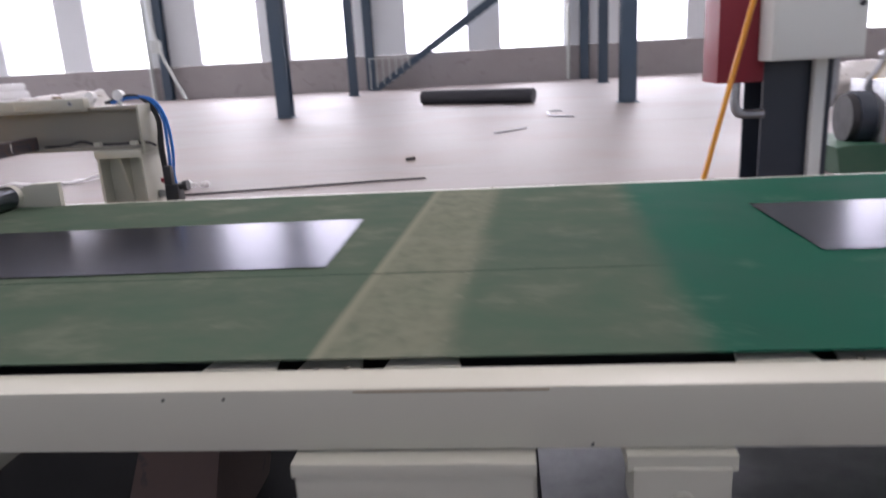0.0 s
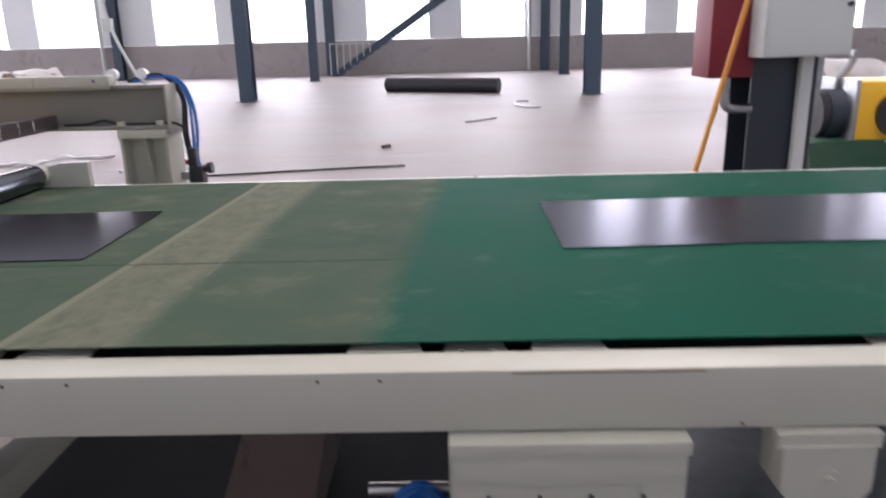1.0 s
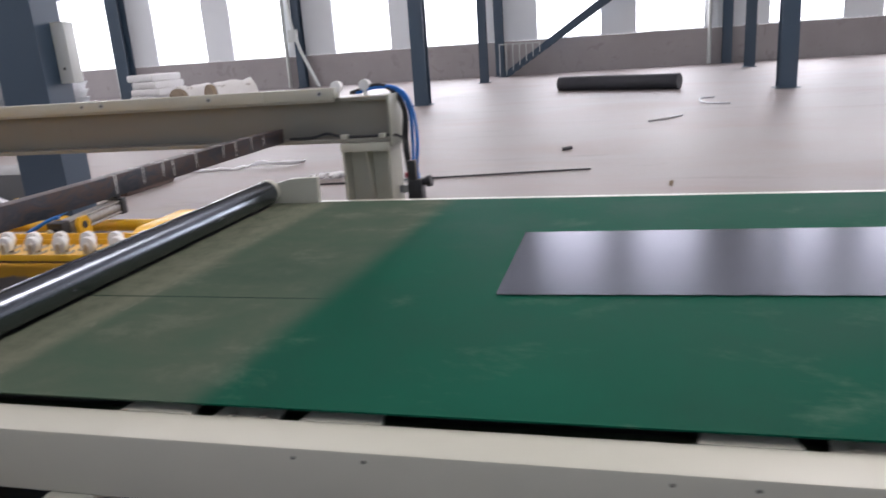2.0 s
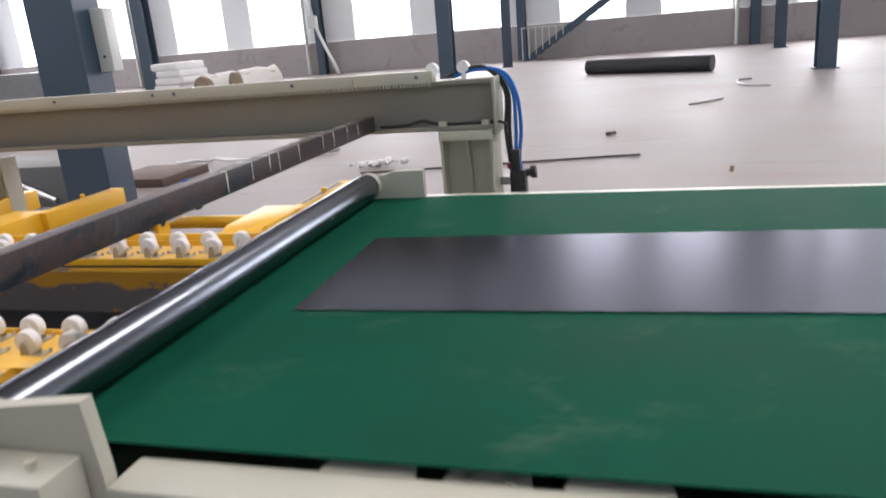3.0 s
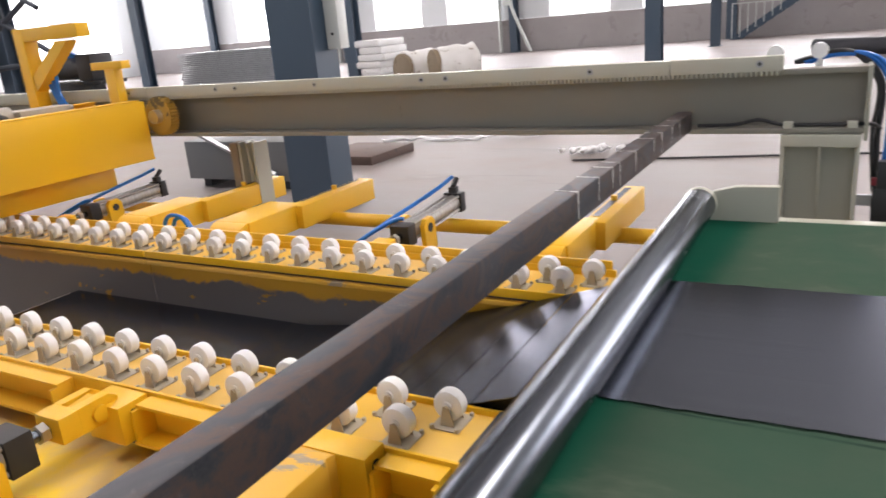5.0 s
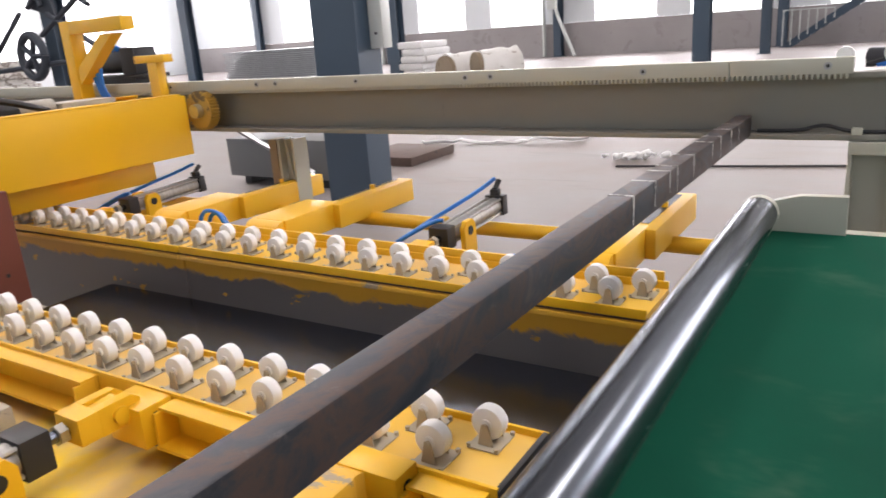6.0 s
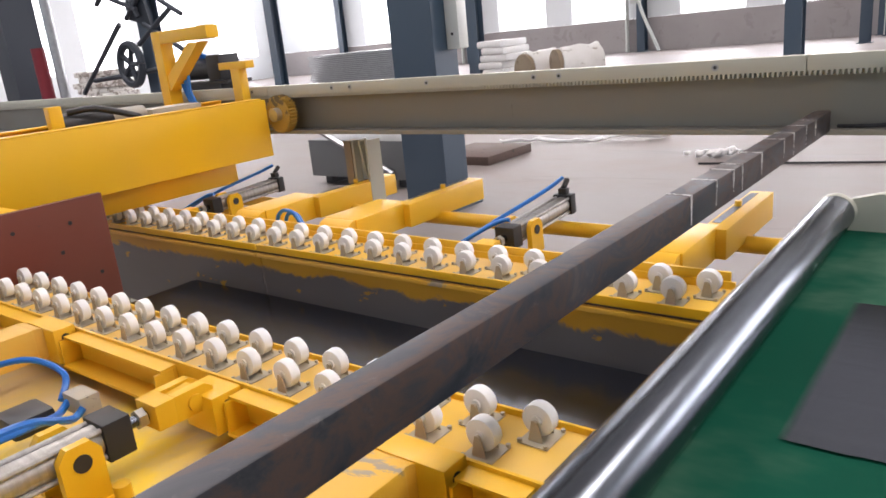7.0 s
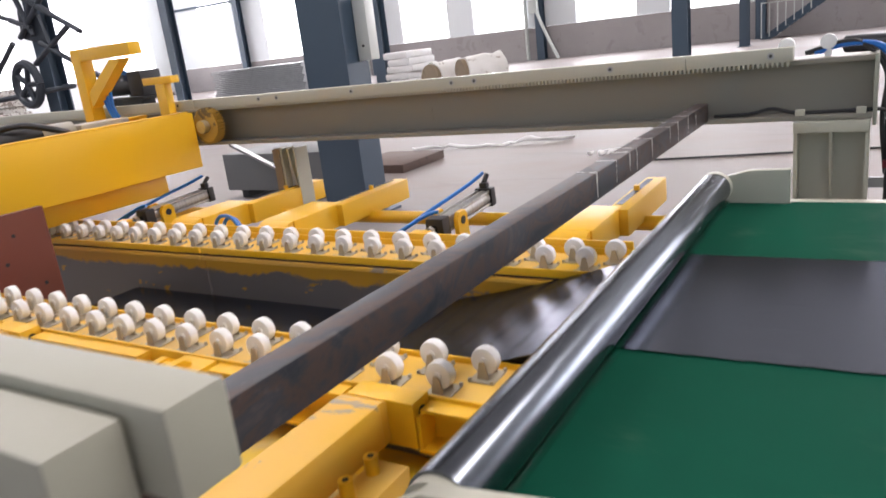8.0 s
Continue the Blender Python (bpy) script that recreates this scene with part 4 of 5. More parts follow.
for k, y in enumerate((-1.055, -0.94, -0.85, -0.80, -0.68, -0.52, -0.44, -0.33, -0.24)):
    bm = box(bm_new(), -0.1526, -0.1108, y - 0.0026, y + 0.0026, 1.158, 1.1785)
    box(bm, -0.1115, -0.1112, y - 0.0022, y + 0.0022, 1.130 + 0.004 * (k % 3), 1.158)
    part("chalk_line", bm, M["chalk"], bar, "pale chalk line across the tube")


# ---------------------------------------------------------------- the rack rails
def rack_teeth(x0, x1, y0, y1, z0, z1, pitch):
    verts, faces = [], []
    for k in range(int((x1 - x0) / pitch)):
        x, i = x0 + k * pitch, len(verts)
        for y in (y0, y1):
            verts += [(x, y, z1), (x + pitch * 0.17, y, z0), (x + pitch * 0.42, y, z0), (x + pitch * 0.60, y, z1)]
        faces += [(i, i + 1, i + 2, i + 3), (i + 7, i + 6, i + 5, i + 4), (i, i + 4, i + 5, i + 1), (i + 1, i + 5, i + 6, i + 2), (i + 2, i + 6, i + 7, i + 3)]
    me = bpy.data.meshes.new("teeth")
    me.from_pydata(verts, [], faces)
    me.materials.append(M["cream"])
    return me


far_track = thing("rack_rail", "grey-green I-beam rail with a toothed rack along its top", "rail")
XR0, XR1 = -7.6, 0.312
bm = box(bm_new(), XR0, XR1, -0.080, 0.070, 1.115, 1.130, 0.002)
box(bm, XR0, XR1, -0.050, 0.070, 1.266, 1.281, 0.002), box(bm, XR0, XR1, -0.012, 0.0, 1.130, 1.268)
part("beam", bm, M["beam_shaded"], far_track)
part("end_plate", box(bm_new(), XR1, XR1 + 0.010, -0.075, 0.075, 1.095, 1.285, 0.002), M["sage"], far_track)
for a, b in ((XR0, -2.3), (-2.298, -0.172), (-0.170, 0.116)):
    part("rack", box(bm_new(), a, b, -0.092, -0.050, 1.281, 1.320, 0.002), M["cream"], far_track)
tt = new("teeth", rack_teeth(XR0, 0.112, -0.092, -0.056, 1.2685, 1.2812, 0.0126))
tt.parent = far_track
tt["kind"] = "stuff"
for x in (0.06, -0.399, -0.88, -0.971, -1.414, -1.80, -1.90, -2.40):
    part("rack_bolt", rod(bm_new(), (x, -0.0925, 1.301), (x, -0.0945, 1.301), 0.0095, 14), M["galv"], far_track)
    part("bolt_socket", rod(bm_new(), (x, -0.0945, 1.301), (x, -0.0953, 1.301), 0.0050, 6), M["black"], far_track)
part("cap_plate", box(bm_new(), 0.119, 0.308, -0.090, 0.090, 1.081, 1.113, 0.003), M["cream"], far_track)
for x in (0.135, 0.285):
    part("clip", box(bm_new(), x - 0.012, x + 0.012, -0.088, -0.060, 1.130, 1.146, 0.002), M["cream"], far_track)


def rail_leg(x0, x1, parent, d=0.075):
    bm = h_section(bm_new(), x0, x1, -d, d, 0.0, 1.081, 0.010, 'x')
    leg = part("leg", bm, M["cream"], parent)
    xm = (x0 + x1) / 2
    part("gusset", prism(bm_new(), [(-d, 1.08), (-0.004, 1.08), (-0.004, 0.86)], xm - 0.004, xm + 0.004, 'x'), M["cream"], leg)


rail_leg(0.119, 0.307, far_track)
rail_leg(-1.885, -1.80, far_track, 0.04)
rail_leg(-4.1, -3.93, far_track)
part("leg_stain", box(bm_new(), -1.925, -1.8865, -0.045, 0.02, 0.0, 1.08), M["kraft"], far_track, "brown board strip beside the leg")
for kx, ky in ((0.09, 0.01), (0.195, 0.035)):
    bm = rod(bm_new(), (kx, ky, 1.281), (kx, ky, 1.302), 0.010, 12)
    rod(bm, (kx, ky - 0.014, 1.320), (kx, ky + 0.014, 1.320), 0.021, 20)
    part("guide_wheel", bm, M["nylon"], far_track)
part("cable", hose(bm_new(), [(-0.10, -0.05, 1.134), (0.0, -0.06, 1.138), (0.06, -0.06, 1.150), (0.13, -0.06, 1.136), (0.28, -0.06, 1.136), (0.33, -0.05, 1.135), (0.35, -0.03, 1.12)], 0.005), M["black"], far_track)
for k, (dx, mat_) in enumerate(((0.0, "blue_hose"), (0.012, "blue_hose"), (-0.015, "black"), (-0.024, "black"))):
    part("air_hose", hose(bm_new(), [(0.16 + dx, 0.03, 1.292), (0.24, 0.035, 1.308 + 0.003 * k), (0.32 + dx, 0.035, 1.295), (0.365 + dx, 0.032, 1.22), (0.370 + dx * 1.5, 0.03, 1.10), (0.366 + dx, 0.03, 1.0), (0.372 + dx, 0.03, 0.94)], 0.0065), M[mat_], far_track)

valve = thing("air_regulator", "small air regulator with black knob on the rail leg", "regulator")
part("body", box(bm_new(), 0.345, 0.400, -0.005, 0.060, 0.86, 0.955, 0.006), M["black"], valve)
part("bowl", rod(bm_new(), (0.372, 0.03, 0.80), (0.372, 0.03, 0.87), 0.022, 20), M["blue_hose"], valve)
part("block", box(bm_new(), 0.352, 0.384, -0.015, 0.02, 0.955, 1.03, 0.004), M["black"], valve)
part("button", box(bm_new(), 0.340, 0.353, -0.016, 0.0, 0.965, 0.985, 0.002), M["red"], valve)
bm = rod(bm_new(), (0.39, 0.02, 0.94), (0.425, 0.02, 0.945), 0.014, 16)
rod(bm, (0.418, 0.02, 0.944), (0.436, 0.02, 0.946), 0.022, 20)
part("knob", bm, M["black"], valve)
part("hanger", box(bm_new(), 0.305, 0.346, 0.02, 0.03, 0.90, 0.93), M["galv"], valve)

near_track = thing("rack_rail", "grey-green rack rail whose blunt end stands beside the conveyor", "rail")
part("rack", box(bm_new(), -7.6, -0.006, -2.132, -2.084, 1.205, 1.270, 0.004), M["sage"], near_track)
part("beam", box(bm_new(), -7.6, -0.040, -2.188, -2.136, 1.125, 1.262, 0.004), M["sage"], near_track)
part("flange", box(bm_new(), -7.6, -0.06, -2.20, -2.07, 1.085, 1.100, 0.002), M["sage"], near_track)
part("web", box(bm_new(), -7.6, -0.06, -2.14, -2.128, 1.10, 1.205), M["sage"], near_track)
for x in (-0.25, -3.5, -6.5):
    part("leg", box(bm_new(), x - 0.08, x + 0.08, -2.20, -2.05, 0, 1.085, 0.003), M["sage"], near_track)

# ---------------------------------------------------------------- the yellow gantry
gantry = thing("gantry_carriage", "yellow travelling gantry beam with a drive gear on the rack", "gantry")
part("front_plate", box(bm_new(), -2.255, -2.240, -2.05, -0.158, 1.035, 1.272, 0.003), M["yellow"], gantry)
part("back_plate", box(bm_new(), -2.56, -2.545, -2.05, -0.158, 1.035, 1.272, 0.003), M["yellow"], gantry)
part("end_plate", box(bm_new(), -2.545, -2.255, -0.175, -0.158, 1.040, 1.255, 0.002), M["yellow"], gantry)
part("bottom_plate", box(bm_new(), -2.545, -2.255, -2.05, -0.175, 1.036, 1.046), M["yellow"], gantry)
part("top_lip", box(bm_new(), -2.29, -2.24, -2.05, -0.18, 1.272, 1.279, 0.001), M["yellow"], gantry)
part("top_lip", box(bm_new(), -2.56, -2.51, -2.05, -0.18, 1.272, 1.279, 0.001), M["yellow"], gantry)
part("hanger_box", box(bm_new(), -2.50, -2.32, -1.05, -0.30, 0.945, 1.034, 0.003), M["yellow"], gantry)
line = []
for k in range(36):
    for da, r in ((0.0, 0.068), (0.045, 0.079), (0.085, 0.079), (0.13, 0.068)):
        a = 2 * math.pi * k / 36 + da
        line.append((-2.205 + r * math.cos(a), 1.206 + r * math.sin(a)))
bm = prism(bm_new(), line, -0.130, -0.088)
part("drive_gear", bm, M["greasy_yellow"], gantry)
bm = rod(bm_new(), (-2.205, -0.158, 1.206), (-2.205, -0.128, 1.206), 0.028, 20)
part("gear_hub", bm, M["zinc"], gantry)
bm = box(bm_new(), -2.95, -2.885, -0.19, -0.125, 1.23, 1.60, 0.003)
part("tall_post", bm, M["yellow"], gantry)
part("top_arm", box(bm_new(), -2.885, -2.52, -0.19, -0.125, 1.545, 1.60, 0.003), M["yellow"], gantry)
bm = prism(bm_new(), [(-2.88, 1.33), (-2.88, 1.40), (-2.68, 1.535), (-2.60, 1.535)], -0.185, -0.13)
part("brace", bm, M["yellow"], gantry)
part("carriage_plate", box(bm_new(), -3.05, -2.56, -0.30, -0.10, 1.20, 1.23), M["yellow"], gantry)
bm = box(bm_new(), -2.445, -2.385, -0.157, -0.117, 1.10, 1.407, 0.002)
box(bm, -2.52, -2.33, -0.160, -0.114, 1.405, 1.436, 0.003)
part("t_post", bm, M["yellow"], gantry)
part("servo_motor", rod(bm_new(), (-3.06, 0.05, 1.415), (-2.80, 0.05, 1.415), 0.052, 24), M["black"], gantry)
part("motor_flange", box(bm_new(), -2.82, -2.72, -0.01, 0.11, 1.357, 1.475, 0.006), M["black"], gantry)
part("motor_plate", box(box(bm_new(), -3.10, -2.66, -0.02, 0.12, 1.340, 1.355, 0.002), -3.0, -2.75, 0.0, 0.07, 1.2815, 1.339), M["black"], gantry)
for k in range(3):
    part("cable", hose(bm_new(), [(-2.92 + 0.035 * k, 0.03, 1.465), (-2.90 + 0.03 * k, -0.03, 1.485), (-2.88 + 0.025 * k, -0.105, 1.465), (-2.86 + 0.03 * k, -0.13, 1.40), (-2.83 + 0.02 * k, -0.14, 1.32), (-2.78 + 0.02 * k, -0.145, 1.25)], 0.008), M["blue_hose"], gantry)
part("stop_post", box(bm_new(), -2.37, -2.335, -1.00, -0.955, 1.26, 1.35, 0.002), M["yellow"], gantry)
part("stop_post", box(bm_new(), -2.37, -2.335, -1.42, -1.375, 1.26, 1.35, 0.002), M["yellow"], gantry)
bm = rod(bm_new(), (-2.44, -0.93, 1.275), (-2.44, -0.74, 1.275), 0.043, 24)
part("gear_motor", bm, M["black"], gantry)
part("motor_body", rod(bm_new(), (-2.44, -0.74, 1.275), (-2.44, -0.60, 1.275), 0.036, 20), M["dusty_zinc"], gantry)
part("motor_mount", box(bm_new(), -2.49, -2.37, -0.60, -0.38, 1.262, 1.292, 0.004), M["dusty_zinc"], gantry)
part("motor_cable", hose(bm_new(), [(-2.42, -0.90, 1.32), (-2.38, -0.82, 1.325), (-2.36, -0.72, 1.295), (-2.40, -0.64, 1.272)], 0.012), M["black"], gantry)
stop = thing("stop_plate", "brick-red primed steel stop plate hanging under the gantry", "plate")
part("plate", box(bm_new(), -1.942, -1.920, -1.62, -1.088, 0.770, 1.098, 0.003), M["primer"], stop)
for y, z in ((-1.14, 0.86), (-1.20, 1.03), (-1.30, 0.90), (-1.24, 0.95), (-1.36, 1.04)):
    part("hole", rod(bm_new(), (-1.9205, y, z), (-1.9190, y, z), 0.006, 12), M["black"], stop)
part("hanger", box(bm_new(), -2.24, -1.942, -1.40, -1.30, 1.05, 1.09, 0.003), M["yellow"], stop)


# ---------------------------------------------------------------- far side of the hall
M["spotted_wrap"] = paint("spotted_wrapping", (0.62, 0.60, 0.57), (0.14, 0.10, 0.075), 0.6, 0.52, 6, dusty=0.3)
def rubber_roll():
    roll = thing("black_roll", "long roll of black sheeting lying on the hall floor", "roll")
    bm = rod(bm_new(), (-0.52, 18.45, 0.195), (2.56, 16.90, 0.195), 0.195, 36)
    part("roll", bm, M["rubber"], roll)
    return roll


rubber_roll()

stair = thing("steel_stair", "blue-grey steel stair with a pale railing against the window wall", "stair")
for y in (28.6, 29.4):
    bm = prism(bm_new(), [(-3.90, 0.0), (-3.48, 0.0), (5.40, 5.75), (5.40, 6.05), (5.1, 6.05)], y, y + 0.02)
    part("stringer", bm, M["blue_steel"], stair)
for k in range(26):
    x, z = -3.48 + 0.31 * k, 0.20 * (k + 1)
    part("tread", box(bm_new(), x, x + 0.28, 28.622, 29.4, z - 0.03, z), M["galv"], stair)
for k in range(7):
    x = -3.82 + 0.28 * k
    part("baluster", box(bm_new(), x, x + 0.035, 28.58, 28.6, max(0.05, 0.62 * (x + 3.68)), 1.30), M["white_paint"], stair)
part("handrail", box(bm_new(), -3.82, -2.1, 28.57, 28.6, 1.30, 1.34), M["white_paint"], stair)


def pipe(pts, r, mat, name, label):
    ob = thing(name, label, "pipe")
    part("run", hose(bm_new(), pts, r, 12, 4), mat, ob)
    return ob


pipe([(4.62, 29.8, 0.02), (4.62, 29.8, 4), (4.62, 29.8, 8.6)], 0.075, M["white_paint"], "downpipe", "white plastic downpipe on the window wall")
pipe([(-13.95, 29.8, 0.02), (-13.95, 29.8, 4), (-13.95, 29.8, 8.6)], 0.085, M["white_paint"], "downpipe", "white plastic downpipe on the window wall")
pipe([(-12.25, 29.2, 0.02), (-13.3, 29.45, 2.3), (-13.5, 29.45, 4.6), (-13.5, 29.45, 8.6)], 0.07, M["white_paint"], "downpipe", "white pipe leaning at a wall column")
pipe([(-23.1, 29.8, 0.02), (-23.1, 29.8, 4), (-23.1, 29.8, 8.6)], 0.085, M["white_paint"], "downpipe", "white plastic downpipe on the window wall")
meter = thing("switch_box", "small white switch box on a wall column", "box")
part("case", box(bm_new(), -13.55, -13.15, 29.25, 29.5, 2.05, 2.6, 0.01), M["white_paint"], meter)


def wrapped_roll(x, y, r, length, turn, label):
    ob = thing("wrapped_roll", label, "roll", group="wrapped rolls on the floor")
    ob.matrix_world = pose(x, y, 0, 0, 0, turn)
    bm = hose(bm_new(), [(length * k / 6, 0, r) for k in range(7)], r * 0.93, 22, 3)
    for v in bm.verts:
        v.co += Vector((0.05, 0.10, 0.10)) * noise.noise(v.co * 3.1 + Vector((x, y, 0)))
        v.co.z = max(v.co.z, 0.0)
    part("wrap", bm, M["creased_wrap"], ob)
    part("core", rod(bm_new(), (-0.10, 0, r), (0.05, 0, r), r * 0.84, 20), M["kraft"], ob)
    return ob


wrapped_roll(-9.50, 13.8, 0.47, 0.9, 66, "white wrapped roll with a brown open end on the floor")
wrapped_roll(-8.60, 13.8, 0.50, 1.0, 48, "white wrapped roll with a brown open end beside another")
bales = thing("wrapped_bale", "crumpled white wrapped bale on the hall floor", "bale")
for k in range(7):
    part("wrapped_layer", box(bm_new(), -11.1 + 0.06 * (k % 3), -10.35 + 0.07 * ((k * 2) % 3), 14.0, 15.3, 0.178 * k, 0.178 * k + 0.176, 0.05), M["white_wrap"], bales)

heap = thing("wrapped_bale", "brown-spotted white wrapped bale far across the hall floor", "bale")
for k in range(9):
    bm = box(bm_new(), -22.6 + 0.22 * ((k * 2) % 3), -20.7 - 0.2 * (k % 2) - 0.06 * k, 8.9, 10.1, 0.165 * k, 0.165 * k + 0.16, 0.03)
    part("wrapped_layer", bm, M["spotted_wrap"], heap)
plates = thing("panel_stack", "long stack of pale grey panels beyond the rail", "stack")
for k in range(18):
    o = 0.03 * ((k * 5) % 4)
    part("panel", box(bm_new(), -14.98 + o, -11.86 + o, 11.6, 13.4, 0.46 + 0.047 * k, 0.46 + 0.047 * k + 0.036, 0.004), M["galv"], plates)
for x in (-14.7, -13.4, -12.3):
    part("skid", box(bm_new(), x, x + 0.12, 11.6, 13.4, 0, 0.46), M["kraft"], plates)

# grey box trolley and a rusty plate behind the rail
trolley = thing("grey_box", "grey steel box with a light diagonal brace behind the rail", "box")
part("body", box(bm_new(), -5.95, -4.55, 3.3, 4.0, 0.10, 0.50, 0.006), M["grey_box"], trolley)
part("brace", hose(bm_new(), [(-5.75, 3.27, 0.62), (-5.1, 3.27, 0.34), (-4.7, 3.27, 0.17)], 0.03, 6, 3), M["galv"], trolley)
for x in (-5.8, -4.7):
    part("foot", box(bm_new(), x - 0.05, x + 0.05, 3.4, 3.9, 0, 0.10), M["black"], trolley)
rust = thing("rusty_plate", "rust-brown steel plate lying on the floor", "plate")
part("plate", box(bm_new(), -5.3, -4.45, 4.6, 5.55, 0.0, 0.10, 0.005), M["rust"], rust)
bags = thing("plastic_scraps", "crumpled clear plastic scraps on the floor", "scraps")
for k in range(9):
    bm = bm_new()
    q = bmesh.ops.create_icosphere(bm, subdivisions=2, radius=0.030 + 0.012 * (k % 3), matrix=Matrix.LocRotScale((-2.45 + 0.09 * (k % 4) + 0.05 * k, 5.35 + 0.08 * (k // 3), 0.05), None, (1.3, 1.0, 0.7)))
    for v in q["verts"]:
        v.co += Vector((0.03, 0.03, 0.03)) * noise.noise(v.co * 30)
    part("film", bm, M["white_wrap"], bags)
def crumple(bm, amount, grain):
    for v in bm.verts:
        v.co += Vector([amount * noise.noise(v.co * grain + Vector((7.0 * q, 0, 0))) for q in range(3)])
        v.co.z = max(v.co.z, 0.003)
    return bm


strip = thing("plastic_strip", "crumpled pale plastic strip on the floor", "strip")
part("film", crumple(hose(bm_new(), [(-5.3, 6.1, 0.02), (-4.6, 6.2, 0.03), (-4.1, 6.25, 0.02), (-3.7, 6.4, 0.05), (-3.3, 6.5, 0.03), (-3.1, 6.6, 0.02)], 0.02, 6, 6), 0.07, 6.0), M["white_wrap"], strip)
wire = thing("black_cable", "thin black cable lying on the concrete floor", "cable")
part("wire", hose(bm_new(), [(-2.2, 5.0, 0.012), (-1.0, 5.22, 0.012), (0.0, 5.42, 0.012), (0.45, 5.50, 0.012), (0.81, 5.55, 0.012)], 0.011, 6), M["black"], wire)
for nm, pts, r, mt, lb in (
        ("bent_rod", [(3.05, 13.9, 0.02), (2.75, 13.7, 0.02), (2.74, 12.7, 0.02), (3.17, 12.35, 0.02)], 0.016, "galv", "bent steel rod lying on the floor"),
        ("short_strip", [(1.58, 9.9, 0.02), (1.9, 10.2, 0.02), (2.16, 10.58, 0.02)], 0.013, "galv", "short metal strip lying on the floor"),
        ("scrap", [(0.39, 7.08, 0.02), (0.51, 7.13, 0.03)], 0.024, "black", "small dark scrap on the floor"),
        ("scrap", [(1.60, 4.45, 0.02), (1.61, 4.46, 0.07)], 0.018, "kraft", "small brown scrap on the floor")):
    ob = thing(nm, lb, "debris")
    part("piece", hose(bm_new(), pts, r, 6, 4), M[mt], ob)

# ---------------------------------------------------------------- boxes on the dark column
panel = thing("electric_cabinet", "pale grey electric cabinet mounted on the dark column", "cabinet")
part("case", box(bm_new(), 3.525, 4.12, 2.30, 2.60, 1.240, 2.07, 0.008), M["white_paint"], panel)
part("door", box(bm_new(), 3.54, 4.105, 2.288, 2.298, 1.253, 2.05, 0.004), M["white_paint"], panel)
part("lock", rod(bm_new(), (4.07, 2.288, 1.58), (4.07, 2.272, 1.58), 0.018, 16), M["black"], panel)
part("cable_duct", box(bm_new(), 3.905, 3.988, 2.53, 2.60, 0.0, 1.240, 0.004), M["white_paint"], panel)
redbox = thing("fire_hose_box", "dark red fire hose cabinet beside the dark column", "cabinet")
part("case", box(bm_new(), 3.25, 3.57, 2.56, 2.95, 1.096, 1.97, 0.008), M["red"], redbox)
part("water_pipe", hose(bm_new(), [(3.40, 2.62, 1.10), (3.40, 2.62, 0.96), (3.42, 2.62, 0.89), (3.48, 2.62, 0.87), (3.60, 2.62, 0.87)], 0.035, 14, 6), M["galv"], redbox)
part("water_pipe", hose(bm_new(), [(4.12, 2.75, 1.6), (4.12, 2.75, 1.05), (4.10, 2.75, 0.92), (4.05, 2.75, 0.88)], 0.04, 14, 6), M["galv"], redbox)
pole = thing("yellow_pole", "long amber-yellow pole leaning beside the red cabinet", "pole")
part("pole", rod(bm_new(), (2.975, 2.2, 0.0), (3.48, 2.2, 2.15), 0.018, 14), M["amber_pole"], pole)

hyd = thing("hydraulic_unit", "yellow and grey hydraulic power unit on a green tank", "power unit")
part("tank", prism(bm_new(), [(5.0, 0.30), (5.05, 0.02), (7.2, 0.02), (7.2, 0.32), (5.15, 0.32)], 4.6, 5.6), M["green_paint"], hyd)
bm = rod(bm_new(), (5.28, 5.0, 0.55), (5.48, 5.0, 0.55), 0.265, 36)
part("fan_cowl", bm, M["dark_steel"], hyd)
part("fan_face", rod(bm_new(), (5.20, 5.0, 0.55), (5.285, 5.0, 0.55), 0.24, 36), M["black"], hyd)
part("cooler_case", box(bm_new(), 5.48, 6.15, 4.65, 5.4, 0.32, 0.90, 0.01), M["yellow"], hyd)
part("cooler_side", box(bm_new(), 5.436, 5.476, 4.63, 5.4, 0.32, 0.92, 0.004), M["galv"], hyd)
bm = rod(bm_new(), (5.90, 4.66, 0.58), (5.90, 4.60, 0.58), 0.24, 36)
part("cooler_fan", bm, M["black"], hyd)
part("pressure_pipe", hose(bm_new(), [(5.42, 5.0, 0.80), (5.42, 5.0, 0.90), (5.50, 5.0, 1.0), (5.56, 5.0, 1.12)], 0.035, 12, 4), M["galv"], hyd)
part("gauge", rod(bm_new(), (5.56, 4.93, 1.16), (5.56, 5.03, 1.16), 0.045, 24), M["galv"], hyd)
part("belt_guard", prism(bm_new(), [(5.75, 0.30), (6.3, 0.62), (6.6, 0.62), (6.6, 0.30)], 4.50, 4.58), M["wall_panel"], hyd)
wrapped_roll(8.0, 13.5, 0.35, 2.0, 20, "white wrapped roll on the far floor")
wrapped_roll(9.0, 14.0, 0.38, 2.0, 10, "white wrapped roll on the far floor")

# ---------------------------------------------------------------- things beyond the gantry
truss = thing("wheel_stand", "dark steel stand with a large handwheel beyond the gantry", "stand")
bm = h_section(bm_new(), -9.42, -9.17, 3.6, 3.8, 0.0, 4.2, 0.02, 'y')
part("mast", bm, M["blue_steel"], truss)
part("cross_head", prism(bm_new(), [(-9.55, 2.1), (-9.0, 1.95), (-9.1, 2.35), (-9.5, 2.45)], 3.55, 3.595), M["dark_steel"], truss)
bm = bm_new()
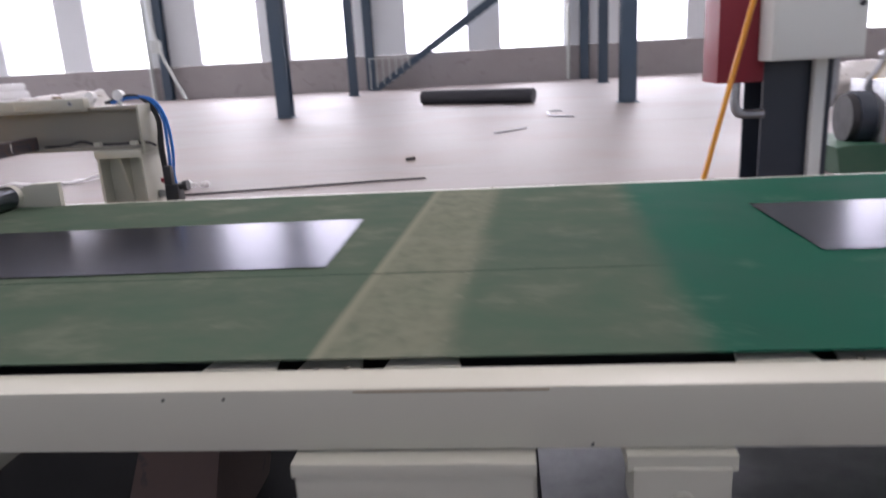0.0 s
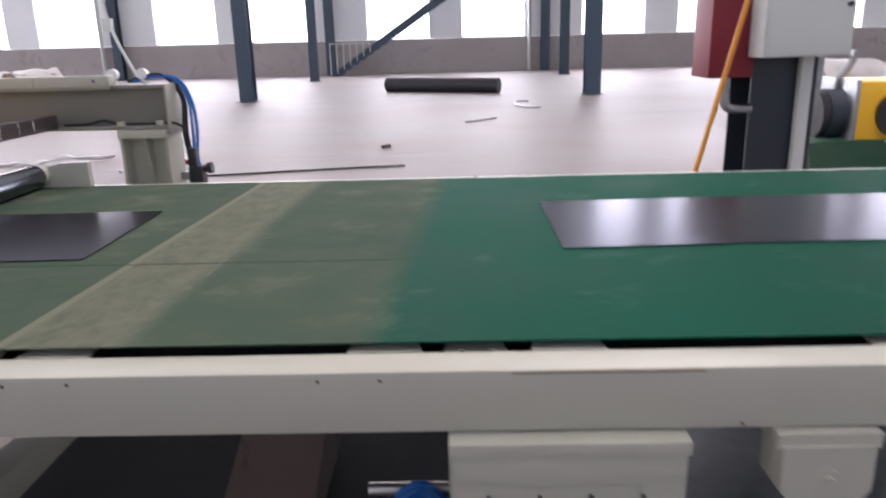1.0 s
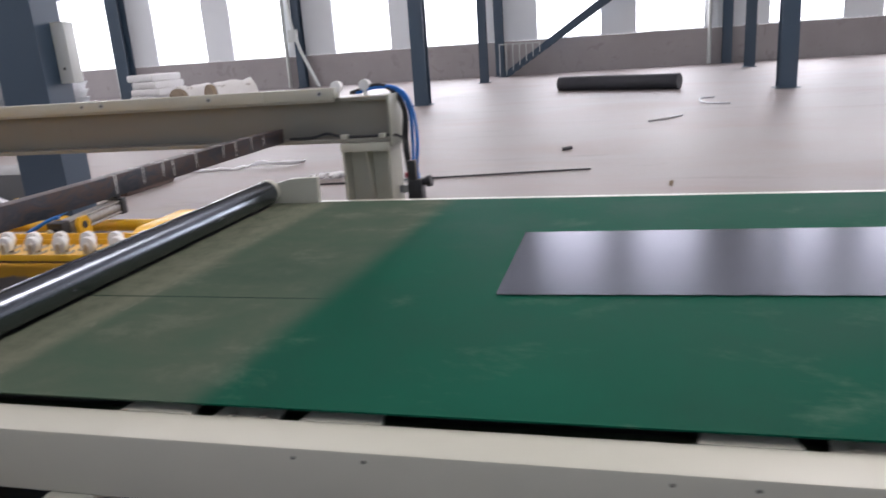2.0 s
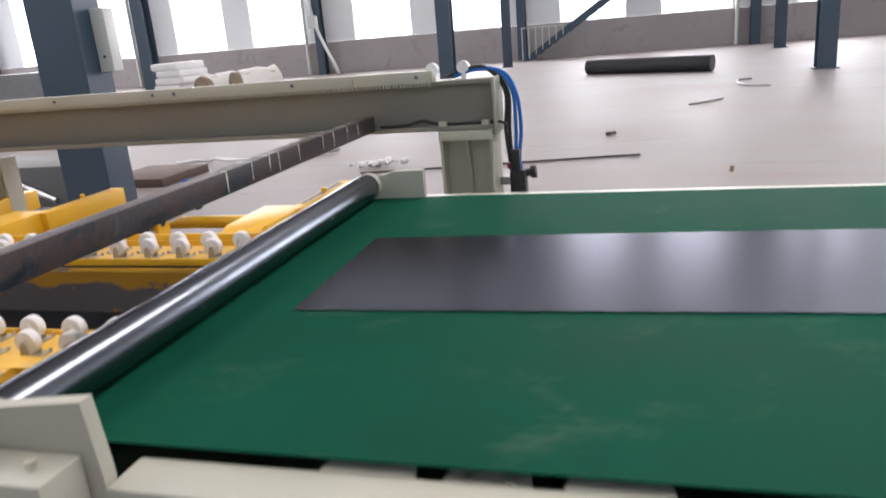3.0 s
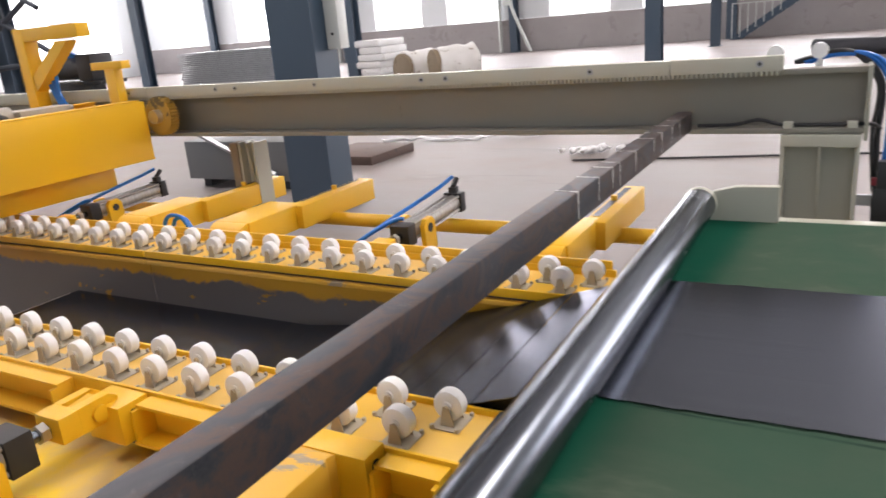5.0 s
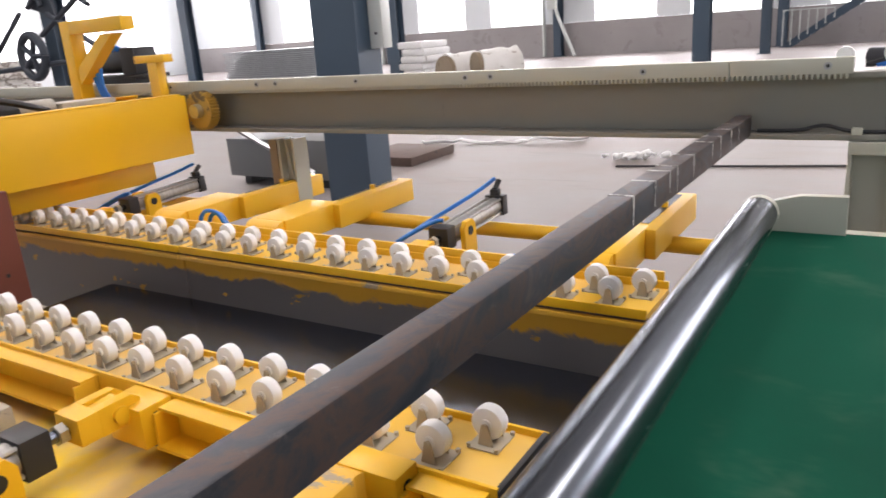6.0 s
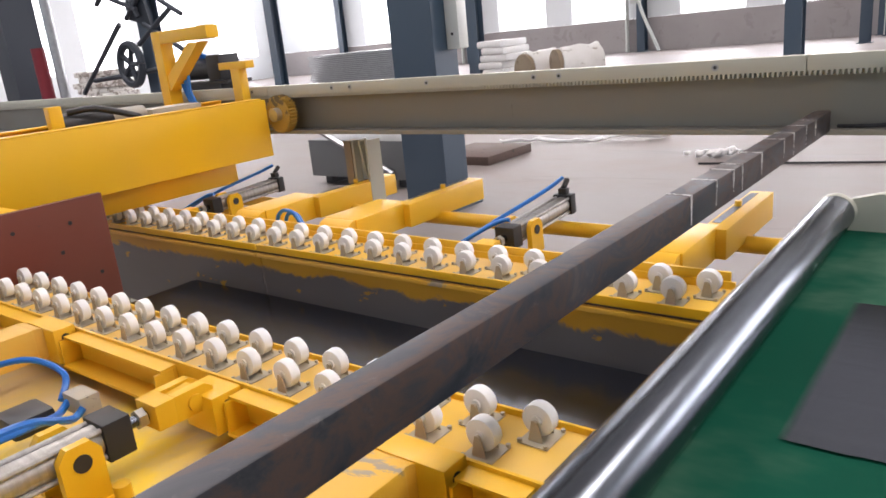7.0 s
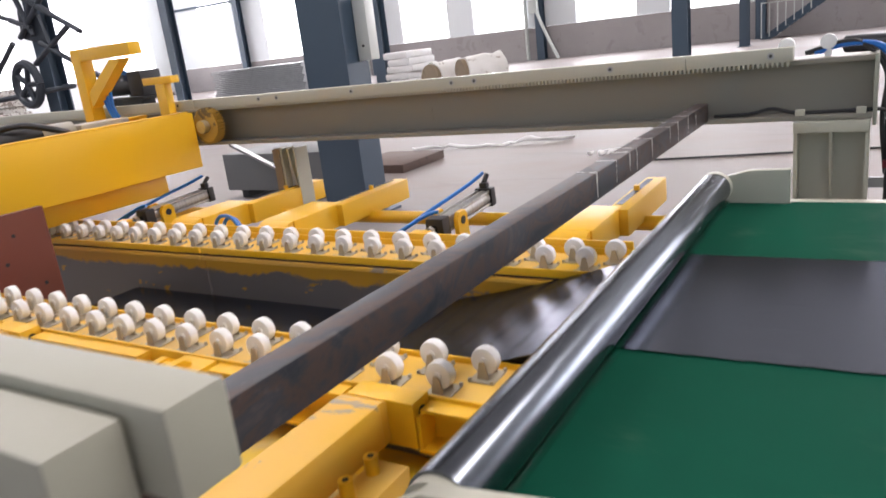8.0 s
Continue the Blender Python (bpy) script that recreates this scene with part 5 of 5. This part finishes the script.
ring = [(-9.52 + 0.27 * math.cos(a), 3.45, 1.50 + 0.27 * math.sin(a)) for a in (2 * math.pi * k / 24 for k in range(25))]
hose(bm, ring, 0.055, 8, 1)
for k in range(5):
    a = 2 * math.pi * k / 5
    rod(bm, (-9.52, 3.45, 1.50), (-9.52 + 0.26 * math.cos(a), 3.45, 1.50 + 0.26 * math.sin(a)), 0.035, 8)
part("handwheel", bm, M["dark_steel"], truss)
for p, q in (((-11.1, 3.5, 1.15), (-9.7, 3.5, 2.05)), ((-9.1, 3.5, 2.0), (-7.3, 3.5, 1.15)), ((-10.7, 3.5, 1.32), (-8.6, 3.5, 1.42)), ((-9.5, 3.5, 2.1), (-8.5, 3.5, 2.75)), ((-9.3, 3.5, 1.75), (-8.4, 3.5, 2.15)), ((-10.6, 3.5, 3.5), (-8.7, 3.5, 2.3)), ((-10.2, 3.5, 2.35), (-8.6, 3.5, 3.3)), ((-9.8, 3.5, 3.6), (-9.2, 3.5, 2.1)), ((-8.5, 3.5, 3.4), (-9.3, 3.5, 2.2)), ((-10.7, 3.5, 2.9), (-8.4, 3.5, 2.75)), ((-9.9, 3.5, 2.9), (-8.2, 3.5, 2.05)), ((-10.9, 3.5, 2.75), (-9.2, 3.5, 2.2))):
    part("strut", rod(bm_new(), p, q, 0.034, 8), M["dark_steel"], truss)
redpipe = pipe([(-10.64, 2.75, 0.0), (-10.64, 2.75, 1.0), (-10.64, 2.75, 1.84)], 0.09, M["red"], "red_pipe", "red standpipe beside the dark column")
part("white_pipe", hose(bm_new(), [(-10.45, 2.9, 0.0), (-10.45, 2.9, 3.0), (-10.45, 2.9, 8.0)], 0.07, 10, 3), M["galv"], redpipe)

# ---------------------------------------------------------------- under the conveyor
coil = thing("hose_coil", "coil of bright blue air hose hanging under the conveyor", "hose coil")
for k in range(11):
    ring = [(1.345 + 0.055 * math.cos(a) + 0.006 * (k % 2), -1.80 + 0.011 * (k - 5), 0.57 + 0.085 * math.sin(a)) for a in (2 * math.pi * q / 16 for q in range(17))]
    part("turn", hose(bm_new(), ring, 0.0075, 8, 2), M["blue_hose"], coil)
part("hook", rod(bm_new(), (1.25, -1.72, 0.63), (1.40, -1.72, 0.63), 0.012, 12), M["zinc"], coil)
carton = thing("brown_board", "brown board leaning in the dark under the conveyor", "board")
part("board", prism(bm_new(), [(0.75, 0.0), (1.02, 0.0), (1.16, 0.72), (1.00, 0.72)], -1.60, -1.20), M["rust"], carton)


# ---------------------------------------------------------------- everything that moves
def motions():
    for f0, segs in SHEETS:
        k = [s[0] for s in SHEETS].index(f0)
        for j, sg in enumerate(segs):
            walk(sg, sheet_rows(f0, j, k))
    for k, ob in enumerate(BELT_PIECES):
        s0 = (k + 0.5) * PIECE - 1.3 - HX
        times, t = [], 0.0
        while t < 8.0001:
            times.append(round(t, 3))
            s = (s0 - SPEED * t) % LOOP
            near = min(abs(s - TOP_LEN - ARC / 2), abs(s - LOOP + ARC / 2), abs(s + ARC / 2))
            t += 1 / 30 if near < ARC / 2 + 0.06 else (0.1 if near < 0.30 else 0.2)
        if times[-1] < 8.0:
            times.append(8.0)
        walk(ob, [(t, belt_pose(s0 - SPEED * t)) for t in times])


motions()
